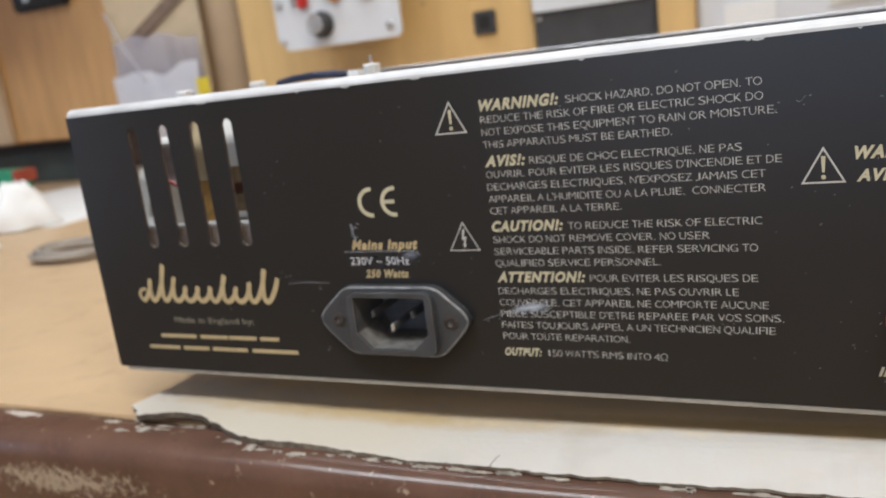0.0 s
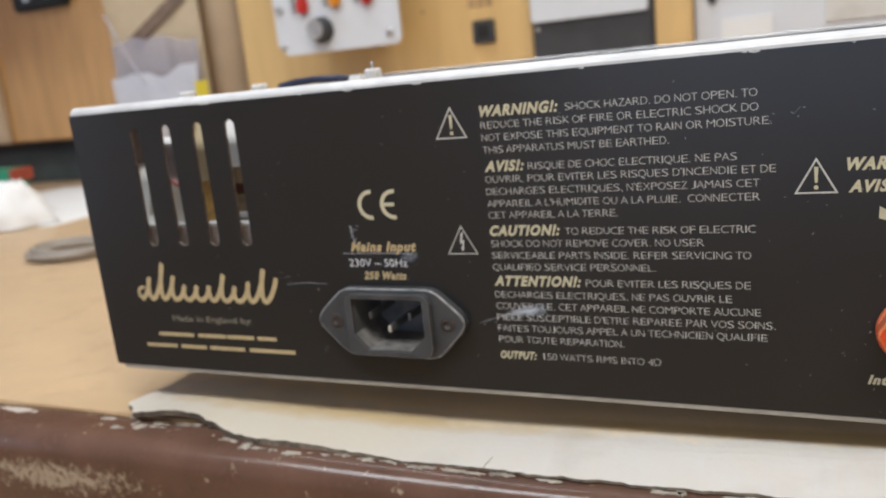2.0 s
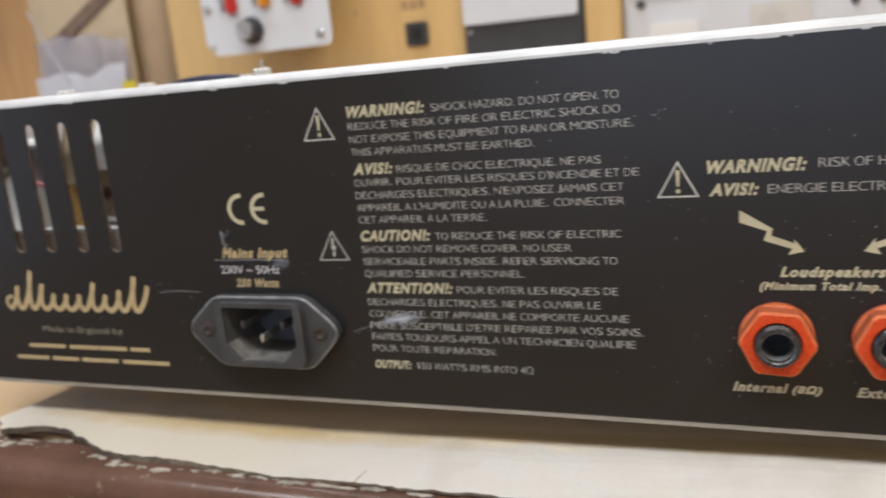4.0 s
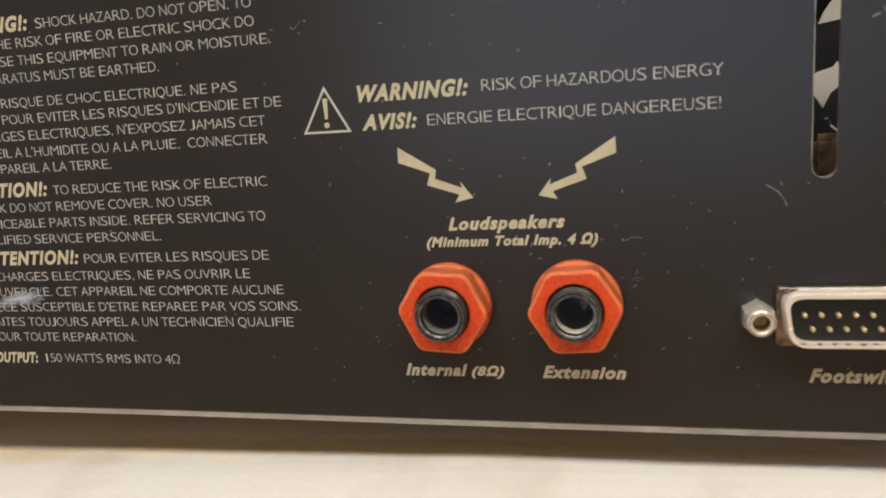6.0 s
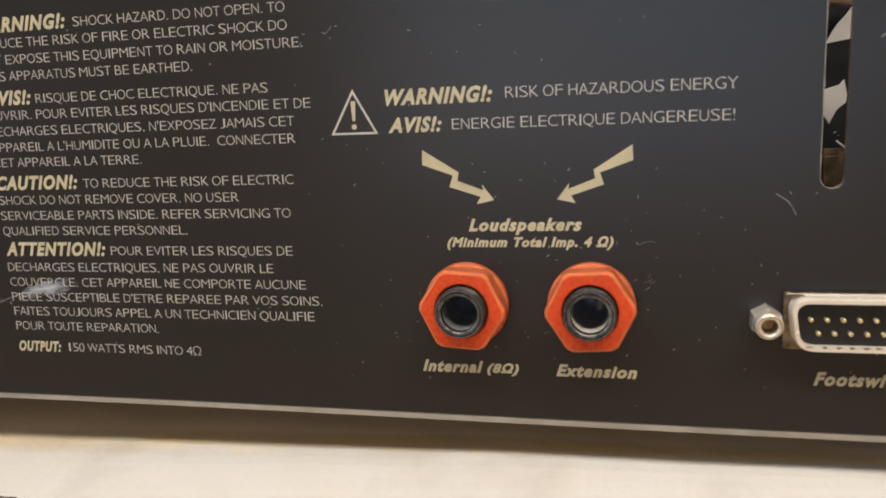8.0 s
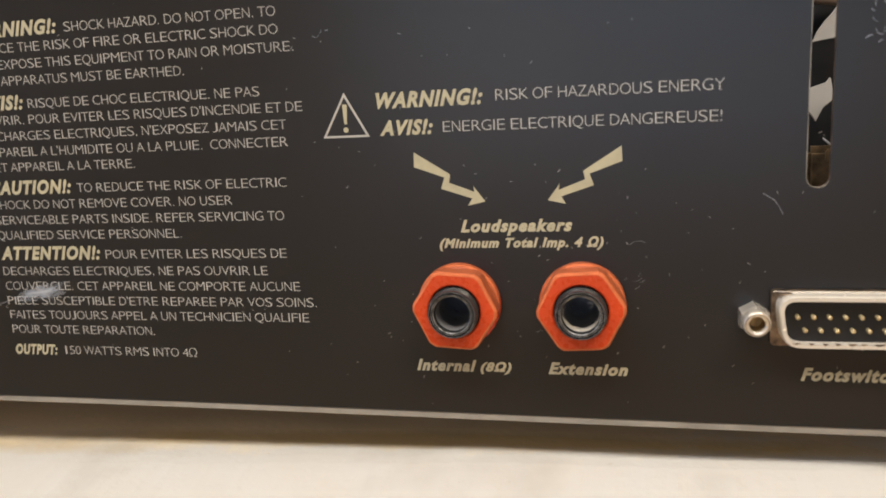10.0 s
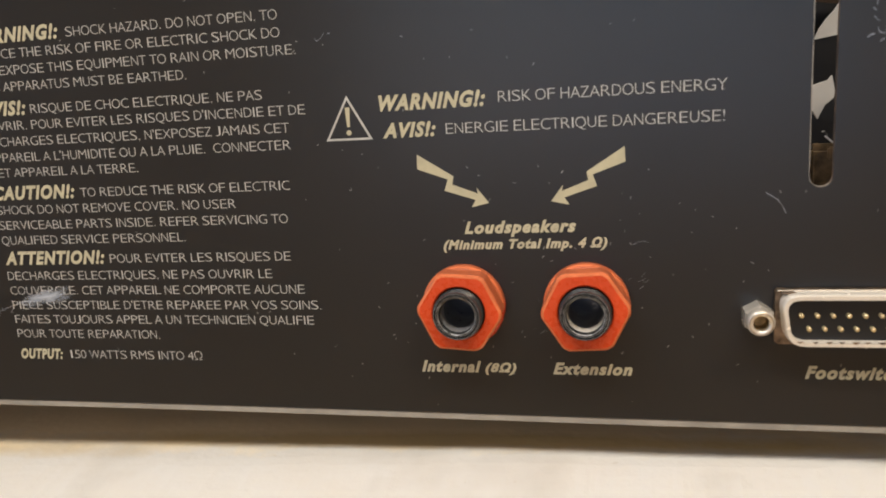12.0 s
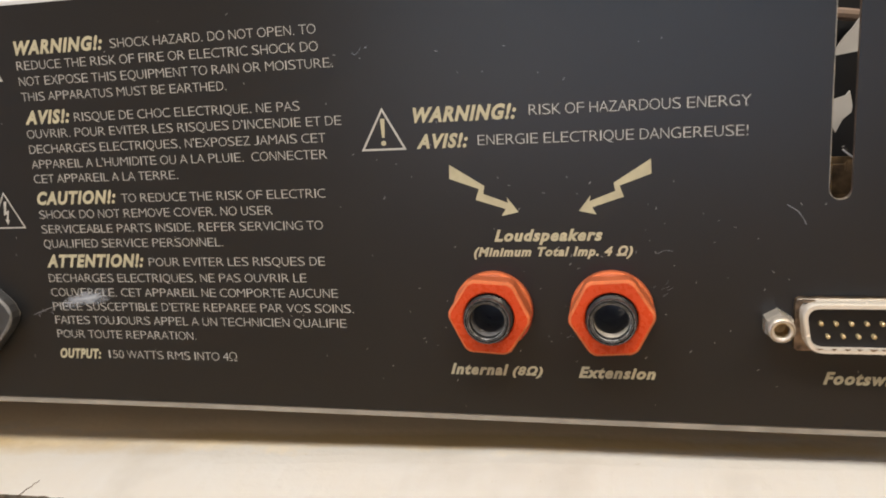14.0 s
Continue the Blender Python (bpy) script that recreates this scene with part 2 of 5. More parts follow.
def patchy(m, colour, centre, radii, reach, scale=230.0, blur=0.04):
    """Ragged patch round centre: bare ground in paint, shade and other tints in board."""
    t = m.node_tree
    b = t.nodes["Principled BSDF"]
    src = b.inputs["Base Color"].links[0].from_socket
    mp = t.nodes.new("ShaderNodeMapping")
    mp.vector_type = "TEXTURE"
    mp.inputs["Location"].default_value, mp.inputs["Scale"].default_value = centre, radii
    t.links.new(t.nodes["Texture Coordinate"].outputs["Object"], mp.inputs["Vector"])
    ln = t.nodes.new("ShaderNodeVectorMath")
    ln.operation = "LENGTH"
    t.links.new(mp.outputs["Vector"], ln.inputs[0])
    n = t.nodes.new("ShaderNodeTexNoise")
    n.inputs["Scale"].default_value, n.inputs["Detail"].default_value, n.inputs["Roughness"].default_value = scale, 8, 0.68
    t.links.new(t.nodes["Texture Coordinate"].outputs["Object"], n.inputs["Vector"])
    sub = t.nodes.new("ShaderNodeMath")
    sub.operation = "MULTIPLY_ADD"
    t.links.new(ln.outputs["Value"], sub.inputs[0])
    sub.inputs[1].default_value = -reach
    t.links.new(n.outputs["Fac"], sub.inputs[2])
    mr = t.nodes.new("ShaderNodeMapRange")
    mr.inputs["From Min"].default_value, mr.inputs["From Max"].default_value = 0.40 - reach * 0.55, 0.40 + blur - reach * 0.55
    t.links.new(sub.outputs["Value"], mr.inputs["Value"])
    mix = t.nodes.new("ShaderNodeMix")
    mix.data_type = "RGBA"
    mix.inputs[7].default_value = (*colour, 1)
    t.links.new(mr.outputs["Result"], mix.inputs[0])
    t.links.new(src, mix.inputs[6])
    t.links.new(mix.outputs[2], b.inputs["Base Color"])
    return m


patchy(BROWN, (0.36, 0.285, 0.21), (-0.012, -0.0325, -0.011), (0.056, 0.02, 0.0076), 0.42, 300.0, 0.20)
specks(BROWN, (0.13, 0.068, 0.052), 420, 0.54, 0.66)
# Creamier tone over the board's left end.
patchy(BOARD, (0.67, 0.625, 0.54), (0.075, -0.004, 0.0075), (0.15, 0.05, 0.03), 1.3, 14.0, 0.60)
# Ochre stain, with the shadow edge's warm tint put into its colour.
patchy(BOARD, (0.58, 0.45, 0.26), (0.105, 0.0055, 0.0075), (0.175, 0.0140, 0.02), 1.6, 70.0, 0.75)
# Paler tan beneath the chassis, painted in to lift and warm its shade.
patchy(BOARD, (0.82, 0.68, 0.47), (0.22, 0.0605, 0.0075), (0.50, 0.100, 0.2), 4.0, 60.0, 0.38)
# Ochre band painted along the shadow's edge towards the right.
patchy(BOARD, (0.64, 0.50, 0.28), (0.27, 0.0105, 0.0115), (0.24, 0.0085, 0.03), 1.4, 45.0, 0.50)


def thin_film(m, centre, radii, scale, most):
    """Lets a rubbed film thin out raggedly away from its centre."""
    t = m.node_tree
    co = t.nodes["Texture Coordinate"].outputs["Object"]
    mp = t.nodes.new("ShaderNodeMapping")
    mp.vector_type = "TEXTURE"
    mp.inputs["Location"].default_value, mp.inputs["Scale"].default_value = centre, radii
    mp.inputs["Rotation"].default_value = (0, radians(-10), 0)
    t.links.new(co, mp.inputs["Vector"])
    ln = t.nodes.new("ShaderNodeVectorMath")
    ln.operation = "LENGTH"
    t.links.new(mp.outputs["Vector"], ln.inputs[0])
    n = t.nodes.new("ShaderNodeTexNoise")
    n.inputs["Scale"].default_value, n.inputs["Detail"].default_value = scale, 5
    t.links.new(mp.outputs["Vector"], n.inputs["Vector"])
    add = t.nodes.new("ShaderNodeMath")
    add.operation = "MULTIPLY_ADD"
    add.inputs[1].default_value = 1.3
    t.links.new(n.outputs["Fac"], add.inputs[0])
    t.links.new(ln.outputs["Value"], add.inputs[2])
    mr = t.nodes.new("ShaderNodeMapRange")
    mr.inputs["From Min"].default_value, mr.inputs["From Max"].default_value = 0.60, 1.45
    mr.inputs["To Min"].default_value, mr.inputs["To Max"].default_value = most, 0.0
    t.links.new(add.outputs["Value"], mr.inputs["Value"])
    t.links.new(mr.outputs["Result"], t.nodes["Principled BSDF"].inputs["Alpha"])


thin_film(SMEAR_FAINT, (0.1335, 0.0, 0.0662), (0.0046, 0.01, 0.0022), 3.0, 0.45)
thin_film(SMEAR, (0.1712, 0.0, 0.0494), (0.0095, 0.01, 0.0024), 2.4, 0.92)
patchy(BROWN, (0.52, 0.47, 0.42), (-0.046, -0.0135, 0.005), (0.014, 0.003, 0.02), 0.6, 260.0)


# ---- building helpers ----
def part(name, bm, mat, parent=None, label=""):
    me = bpy.data.meshes.new(name)
    bmesh.ops.recalc_face_normals(bm, faces=bm.faces)
    bm.to_mesh(me)
    bm.free()
    me.materials.append(mat)
    ob = new(name, me)
    if parent is not None:
        ob.parent = parent
    if label:
        tagged(ob, label)
    return ob


def thing(name, label, category, group="", kind=""):
    return tagged(new(name), label, category, group, kind)


def smooth(ob):
    for p in ob.data.polygons:
        p.use_smooth = True
    return ob


def add_box(bm, x0, x1, y0, y1, z0, z1, bevel=0.0, seg=2):
    r = bmesh.ops.create_cube(bm, size=1)
    vs = r["verts"]
    for v in vs:
        v.co = Vector((x0 + (v.co.x + 0.5) * (x1 - x0), y0 + (v.co.y + 0.5) * (y1 - y0), z0 + (v.co.z + 0.5) * (z1 - z0)))
    if bevel:
        es = list({e for v in vs for e in v.link_edges})
        bmesh.ops.bevel(bm, geom=es, offset=bevel, segments=seg, affect="EDGES", clamp_overlap=True)
    return bm


def box(x0, x1, y0, y1, z0, z1, bevel=0.0, seg=2):
    return add_box(bmesh.new(), x0, x1, y0, y1, z0, z1, bevel, seg)


def spun(bm, rings, cx, cz, n=48, phase=0.0, close_front=False, close_back=False):
    """A turned body about an axis along y: rings of (y, radius)."""
    loops = []
    for y, r in rings:
        loops.append([bm.verts.new((cx + r * math.cos(phase + 2 * math.pi * i / n), y, cz + r * math.sin(phase + 2 * math.pi * i / n))) for i in range(n)])
    for a, b in zip(loops, loops[1:]):
        for i in range(n):
            bm.faces.new((a[i], a[(i + 1) % n], b[(i + 1) % n], b[i]))
    if close_front:
        bm.faces.new(loops[-1])
    if close_back:
        bm.faces.new(loops[0])
    return bm


def turned(bm, rings, cx, cy, n=32, top=True, base=True):
    """A turned body about an upright axis: rings of (z, radius)."""
    loops = [[bm.verts.new((cx + r * math.cos(2 * math.pi * i / n), cy + r * math.sin(2 * math.pi * i / n), z)) for i in range(n)] for z, r in rings]
    for a, b in zip(loops, loops[1:]):
        for i in range(n):
            bm.faces.new((a[i], a[(i + 1) % n], b[(i + 1) % n], b[i]))
    if top:
        bm.faces.new(loops[-1])
    if base:
        bm.faces.new(loops[0])
    return bm


def plate(outer, holes, y0, y1):
    """A flat plate in the xz plane with holes through it, between y0 and y1."""
    bm = bmesh.new()
    edges = []
    for ring in (outer, *holes):
        vs = [bm.verts.new((x, y0, z)) for x, z in ring]
        edges += [bm.edges.new((vs[i], vs[(i + 1) % len(vs)])) for i in range(len(vs))]
    bmesh.ops.triangle_fill(bm, use_beauty=True, use_dissolve=False, edges=edges)
    r = bmesh.ops.extrude_face_region(bm, geom=bm.faces[:])
    for v in r["geom"]:
        if isinstance(v, bmesh.types.BMVert):
            v.co.y = y1
    return bm


def rounded(x0, x1, z0, z1, r, n=8):
    """A rounded rectangle as a ring of (x, z)."""
    out = []
    for cx, cz, a in ((x1 - r, z1 - r, 0), (x0 + r, z1 - r, 90), (x0 + r, z0 + r, 180), (x1 - r, z0 + r, 270)):
        for i in range(n + 1):
            q = radians(a + 90 * i / n)
            out.append((cx + r * math.cos(q), cz + r * math.sin(q)))
    return out


def slot(cx, z0, z1, w, n=8):
    return rounded(cx - w / 2, cx + w / 2, z0, z1, w / 2 * 0.999, n)


def tube(points, radius, n=10, closed=False):
    """A round bar or cable along points."""
    bm = bmesh.new()
    pts = [Vector(p) for p in points]
    loops = []
    for i, p in enumerate(pts):
        a = pts[i - 1] if i or closed else p
        b = pts[(i + 1) % len(pts)] if i + 1 < len(pts) or closed else p
        d = (b - a).normalized()
        u = d.cross(Vector((0, 0, 1)))
        if u.length < 0.05:
            u = d.cross(Vector((1, 0, 0)))
        u.normalize()
        w = d.cross(u)
        loops.append([bm.verts.new(p + radius * (math.cos(2 * math.pi * k / n) * u + math.sin(2 * math.pi * k / n) * w)) for k in range(n)])
    for i in range(len(loops) if closed else len(loops) - 1):
        a, b = loops[i], loops[(i + 1) % len(loops)]
        for k in range(n):
            bm.faces.new((a[k], a[(k + 1) % n], b[(k + 1) % n], b[k]))
    if not closed:
        bm.faces.new(loops[0])
        bm.faces.new(loops[-1])
    return bm


PRINT = -0.00006   # how far the ink stands in front of the face


def flat(bm_polys, y=PRINT):
    """Ink shapes: polygons of (x, z), each a thin raised film."""
    bm = bmesh.new()
    for poly in bm_polys:
        f = bm.faces.new([bm.verts.new((x, y, z)) for x, z in poly])
    r = bmesh.ops.extrude_face_region(bm, geom=bm.faces[:])
    for v in r["geom"]:
        if isinstance(v, bmesh.types.BMVert):
            v.co.y = 0.0
    bmesh.ops.triangulate(bm, faces=bm.faces[:])
    return bm


def outline(poly, w):
    """A closed line of width w along a polygon, as a list of quads with mitred corners."""
    n = len(poly)
    inner = []
    for i in range(n):
        a, b, d = Vector(poly[i - 1]), Vector(poly[i]), Vector(poly[(i + 1) % n])
        u, v = (b - a).normalized(), (d - b).normalized()
        bis = (v - u).normalized()
        inner.append(b + bis * (w / max(0.2, math.sqrt(max(0.0, (1 - bis.dot(v) ** 2))))))
    return [[poly[i], poly[(i + 1) % n], tuple(inner[(i + 1) % n]), tuple(inner[i])] for i in range(n)]


def font_mesh(text, weight, shear, space=1.0):
    cu = bpy.data.curves.new("letters", "FONT")
    cu.body, cu.size, cu.resolution_u = text, 1.0, 3
    cu.offset, cu.shear, cu.space_character = weight, shear, space
    ob = bpy.data.objects.new("letters", cu)
    scene.collection.objects.link(ob)
    me = bpy.data.meshes.new_from_object(ob.evaluated_get(bpy.context.evaluated_depsgraph_get()))
    bpy.data.objects.remove(ob)
    bpy.data.curves.remove(cu)
    return me


CAP = max(v.co.y for v in font_mesh("H", 0, 0).vertices)
# advance, left and right of each glyph of the grotesque that the panel is set in
SET = dict(A=(667, 14, 654), B=(667, 74, 627), C=(722, 44, 681), D=(722, 81, 674), E=(667, 86, 616), F=(611, 86, 583), G=(778, 48, 709), H=(722, 77, 646), I=(278, 91, 188),
           J=(500, 17, 428), K=(667, 76, 663), L=(556, 76, 537), M=(833, 73, 761), N=(722, 76, 646), O=(778, 39, 739), P=(667, 86, 622), Q=(778, 39, 739), R=(722, 88, 684),
           S=(667, 49, 620), T=(611, 14, 597), U=(722, 79, 644), V=(667, 20, 647), W=(944, 16, 928), X=(667, 19, 648), Y=(667, 14, 653), Z=(611, 23, 588))
SET.update({".": (278, 87, 191), ",": (278, 87, 191), "'": (191, 53, 138), "!": (278, 90, 187), " ": (278, 0, 0), "1": (556, 190, 330), "5": (556, 32, 514), "0": (556, 37, 519),
            "4": (556, 25, 523), "2": (556, 26, 507), "3": (556, 34, 522), "\u03a9": (768, 40, 730), "~": (584, 61, 523)})
GLYPHS = {}


def glyph(ch):
    if ch not in GLYPHS:
        me = font_mesh(ch, -0.019, 0)
        vs = [(v.co.x, v.co.y) for v in me.vertices]
        lo, hi = min(p[0] for p in vs), max(p[0] for p in vs)
        if ch == "J":
            drop = min(p[1] for p in vs)
            vs = [(px, (py - drop) * CAP / (CAP - drop)) for px, py in vs]
        GLYPHS[ch] = ([((px - lo) / (hi - lo), py) for px, py in vs], [tuple(p.vertices) for p in me.polygons])
        bpy.data.meshes.remove(me)
    return GLYPHS[ch]


def ink_object(name, verts, faces, mat, parent, label):
    me = bpy.data.meshes.new(name)
    me.from_pydata(verts, [], faces)
    me.materials.append(mat)
    ob = new(name, me)
    ob.parent = parent
    if label:
        tagged(ob, label)
    return ob


def ink_line(name, text, x0, x1, z, cap, mat, parent, bold=False, label=""):
    """A printed line from x0 to x1 on the black face, baseline at z."""
    sz = cap / CAP
    if bold:
        me = font_mesh(text, 0.046, 0.30, 1.17)
        lo, hi = min(v.co.x for v in me.vertices), max(v.co.x for v in me.vertices)
        sx = (x1 - x0) / (hi - lo)
        verts = [(x0 + (v.co.x - lo) * sx, PRINT, z + v.co.y * sz) for v in me.vertices]
        faces = [tuple(p.vertices) for p in me.polygons]
        bpy.data.meshes.remove(me)
        return ink_object(name, verts, faces, mat, parent, label)
    if any(ch not in SET for ch in text):
        me = font_mesh(text, 0.0, 0.0)
        lo, hi = min(v.co.x for v in me.vertices), max(v.co.x for v in me.vertices)
        sx = (x1 - x0) / (hi - lo)
        return ink_object(name, [(x0 + (v.co.x - lo) * sx, PRINT, z + v.co.y * sz) for v in me.vertices], [tuple(p.vertices) for p in me.polygons], mat, parent, label)
    first, last = SET[text[0]][1], SET[text[-1]][0] - SET[text[-1]][2]
    k = (x1 - x0) / (sum(SET[ch][0] for ch in text) - first - last)
    pen, verts, faces = -first, [], []
    for ch in text:
        adv, l, r = SET[ch]
        if ch != " ":
            vs, fs = glyph(ch)
            base = len(verts)
            verts += [(x0 + k * (pen + l + (r - l) * px), PRINT, z + py * sz) for px, py in vs]
            faces += [tuple(base + q for q in f) for f in fs]
        pen += adv
    return ink_object(name, verts, faces, mat, parent, label)


# ---- the room ----
def structure(name, bm, mat, label, category):
    return tagged(part(name, bm, mat), label, category, kind="structure")


FLOOR, CEIL = -0.88, 1.60
structure("floor", box(-2.6, 2.6, -2.7, 1.05, FLOOR - 0.1, FLOOR), CONCRETE, "plain brown workshop floor", "floor")
structure("ceiling", box(-2.6, 2.6, -2.7, 1.05, CEIL, CEIL + 0.1), CEILING, "plain off-white plaster ceiling", "ceiling")
structure("wall_north", box(-2.6, 2.6, 0.83, 0.95, FLOOR, CEIL), PLASTER, "tan painted plaster wall behind the bench", "wall")
structure("wall_east", box(2.5, 2.6, -2.7, 0.83, FLOOR, CEIL), PLASTER, "plain tan painted plaster wall", "wall")
west = structure("wall_west", plate([(-2.7, FLOOR), (0.83, FLOOR), (0.83, CEIL), (-2.7, CEIL)], [[(-1.95, -0.45), (-0.35, -0.45), (-0.35, 1.2), (-1.95, 1.2)]], 2.5, 2.6), PLASTER, "plain tan painted plaster wall with a window", "wall")
west.matrix_world = pose(0, 0, 0, 0, 0, 90)
# Both windows are unseen, added where the panel's bluish reflections point.
win = structure("window_2", plate([(-1.95, -0.45), (-0.35, -0.45), (-0.35, 1.2), (-1.95, 1.2)], [[(-1.89, -0.39), (-1.18, -0.39), (-1.18, 1.14), (-1.89, 1.14)], [(-1.12, -0.39), (-0.41, -0.39), (-0.41, 1.14), (-1.12, 1.14)]], 2.53, 2.57),
                WHITE, "unseen white framed window with two panes", "window")
win.matrix_world = pose(0, 0, 0, 0, 0, 90)
for wx in (-1.89, -1.12):
    pane = part("pane", box(wx, wx + 0.71, 2.548, 2.552, -0.39, 1.14), GLASS, win, "clear window glass")
    pane.visible_shadow = False
structure("wall_south", plate([(-2.5, FLOOR), (2.5, FLOOR), (2.5, CEIL), (-2.5, CEIL)], [[(-0.60, -0.23), (1.20, -0.23), (1.20, 0.77), (-0.60, 0.77)]], -2.7, -2.6), PLASTER,
          "plain tan painted plaster wall with a window", "wall")
win = structure("window_1", plate([(-0.60, -0.23), (1.20, -0.23), (1.20, 0.77), (-0.60, 0.77)], [[(-0.54, -0.17), (0.27, -0.17), (0.27, 0.71), (-0.54, 0.71)], [(0.33, -0.17), (1.14, -0.17), (1.14, 0.71), (0.33, 0.71)]], -2.67, -2.63),
                WHITE, "unseen white framed window with two panes", "window")
for wx in (-0.54, 0.33):
    pane = part("pane", box(wx, wx + 0.81, -2.652, -2.648, -0.17, 0.71), GLASS, win, "clear window glass")
    pane.visible_shadow = False
for lx, ly, turn, wide, long, power, tint in LAMPS:
    lamp = thing("ceiling_light", "white ceiling light with a long bright diffuser", "ceiling light", "ceiling lights")
    lamp.matrix_world = pose(lx, ly, CEIL, 0, 0, turn)
    part("housing", box(-wide / 2 - 0.02, wide / 2 + 0.02, -long / 2 - 0.02, long / 2 + 0.02, -0.03, 0.0, 0.006), WHITE, lamp)
    part("diffuser", box(-wide / 2 - 0.005, wide / 2 + 0.005, -long / 2 - 0.005, long / 2 + 0.005, -0.042, -0.0305, 0.005), TUBE, lamp, "glowing white diffuser")

# ---- the workbench ----
bench = thing("workbench", "tan topped workbench with a chipped brown painted edge", "workbench")
part("bench_top", box(-1.9, 1.9, -0.0077, 0.83, BENCH - 0.035, BENCH, 0.0008), BENCHTOP, bench, "worn tan bench top")


def edge_strip():
    bm = bmesh.new()
    prof = [(-0.0080, BENCH - 0.0005), (-0.0125, BENCH + 0.0002), (-0.0217, BENCH)]
    for i in range(1, 9):
        a = radians(90 * i / 8)
        prof.append((-0.0217 - 0.0085 * math.sin(a), BENCH - 0.0085 * (1 - math.cos(a))))
    prof += [(-0.0305, BENCH - 0.03), (-0.0305, BENCH - 0.075), (-0.0080, BENCH - 0.075)]
    n = 380
    loops = []
    for i in range(n + 1):
        x = -1.9 + 3.8 * i / n
        lean = 0.024 * max(-0.2, min(0.3, x))
        loops.append([bm.verts.new((x, y + (lean if y < -0.02 else 0.0) + 0.0006 * noise.noise((x * 14, y * 90, 1.0)), z + 0.0007 * noise.noise((x * 22, y * 120, 4.0)))) for y, z in prof])
    for a, b in zip(loops, loops[1:]):
        for k in range(len(prof)):
            bm.faces.new((a[k], a[(k + 1) % len(prof)], b[(k + 1) % len(prof)], b[k]))
    bm.faces.new(loops[0])
    bm.faces.new(loops[-1])
    return bm


smooth(part("edge_strip", edge_strip(), BROWN, bench, "rounded brown gloss painted bench edge, chipped"))
for lx in (-1.8, 1.72):
    for ly in (0.0, 0.74):
        part("leg", box(lx, lx + 0.08, ly + 0.02, ly + 0.10, FLOOR, BENCH - 0.0355, 0.003), PLY_DARK, bench)
part("apron", box(-1.72, 1.72, 0.02, 0.045, BENCH - 0.12, BENCH - 0.0355), PLY_DARK, bench)


def flake(cx, cy, w, d, z, seed, n=26):
    """A thin torn-edged flake of filler standing a little proud of the strip."""
    bm = bmesh.new()
    ring = []
    for i in range(n):
        a = 2 * math.pi * i / n
        k = max(0.18, 0.72 + 0.85 * noise.noise((math.cos(a) * 1.4, math.sin(a) * 1.4, seed * 3.1)) + 0.75 * noise.noise((math.cos(a) * 4, math.sin(a) * 4, seed * 7.7)))
        ring.append((cx + w / 2 * k * math.cos(a), cy + d / 2 * k * math.sin(a), z))
    f = bm.faces.new([bm.verts.new(p) for p in ring])
    r = bmesh.ops.extrude_face_region(bm, geom=[f])
    for v in r["geom"]:
        if isinstance(v, bmesh.types.BMVert):
            v.co = Vector((cx + (v.co.x - cx) * 0.9, cy + (v.co.y - cy) * 0.85, v.co.z + 0.00035))
    return bm


for kx, ky, w, d in ((-0.046, -0.0135, 0.010, 0.003), (-0.036, -0.0150, 0.006, 0.002), (0.004, -0.0125, 0.010, 0.0025), (-0.064, -0.0160, 0.008, 0.002), (0.012, -0.0180, 0.008, 0.003)):
    part("paint_flake", flake(kx, ky, w, d, BENCH - 0.0002, kx * 50), CHIP, bench, "cream filler showing through chipped paint")


# ---- the board under the amplifier ----
def mat_rise(x):
    """The sheet bows upwards towards its far end."""
    return 0.0045 * min(1.0, max(0.0, (x - 0.14) / 0.13)) + 0.0015 * min(1.0, max(0.0, (x - 0.27) / 0.10))


FRONT = [(0.0048, -0.0028), (0.0176, -0.0132), (0.0299, -0.0102), (0.0429, -0.0086), (0.0595, -0.0147), (0.075, -0.0187), (0.097, -0.0177), (0.1195, -0.0189), (0.1397, -0.0192), (0.1605, -0.0189), (0.1835, -0.0184), (0.2137, -0.0171), (0.2475, -0.0151), (0.45, -0.0071)]


def fy(x):
    """Where the torn front edge of the sheet runs."""
    for (a, p), (b, q) in zip(FRONT, FRONT[1:]):
        if x <= b:
            return p + (q - p) * (x - a) / (b - a)
    return FRONT[-1][1]


def board_z(x, y, y0):
    """The sheet's top: bowed under the chassis, pressed down along its front, curled at the torn corner."""
    lift = 0.0024 * max(0.0, 1 - ((x - 0.032) / 0.030) ** 2) * max(0.0, 1 - (y - y0) / 0.020)
    down = min(1.0, max(0.0, (x - 0.085) / 0.045)) * (mat_rise(x) + 0.0014) * (1 - min(1.0, (y - y0) / 0.016)) ** 1.5
    return MAT + lift + mat_rise(x) - down + 0.00035 * noise.noise((x * 30, y * 30, 2.0))


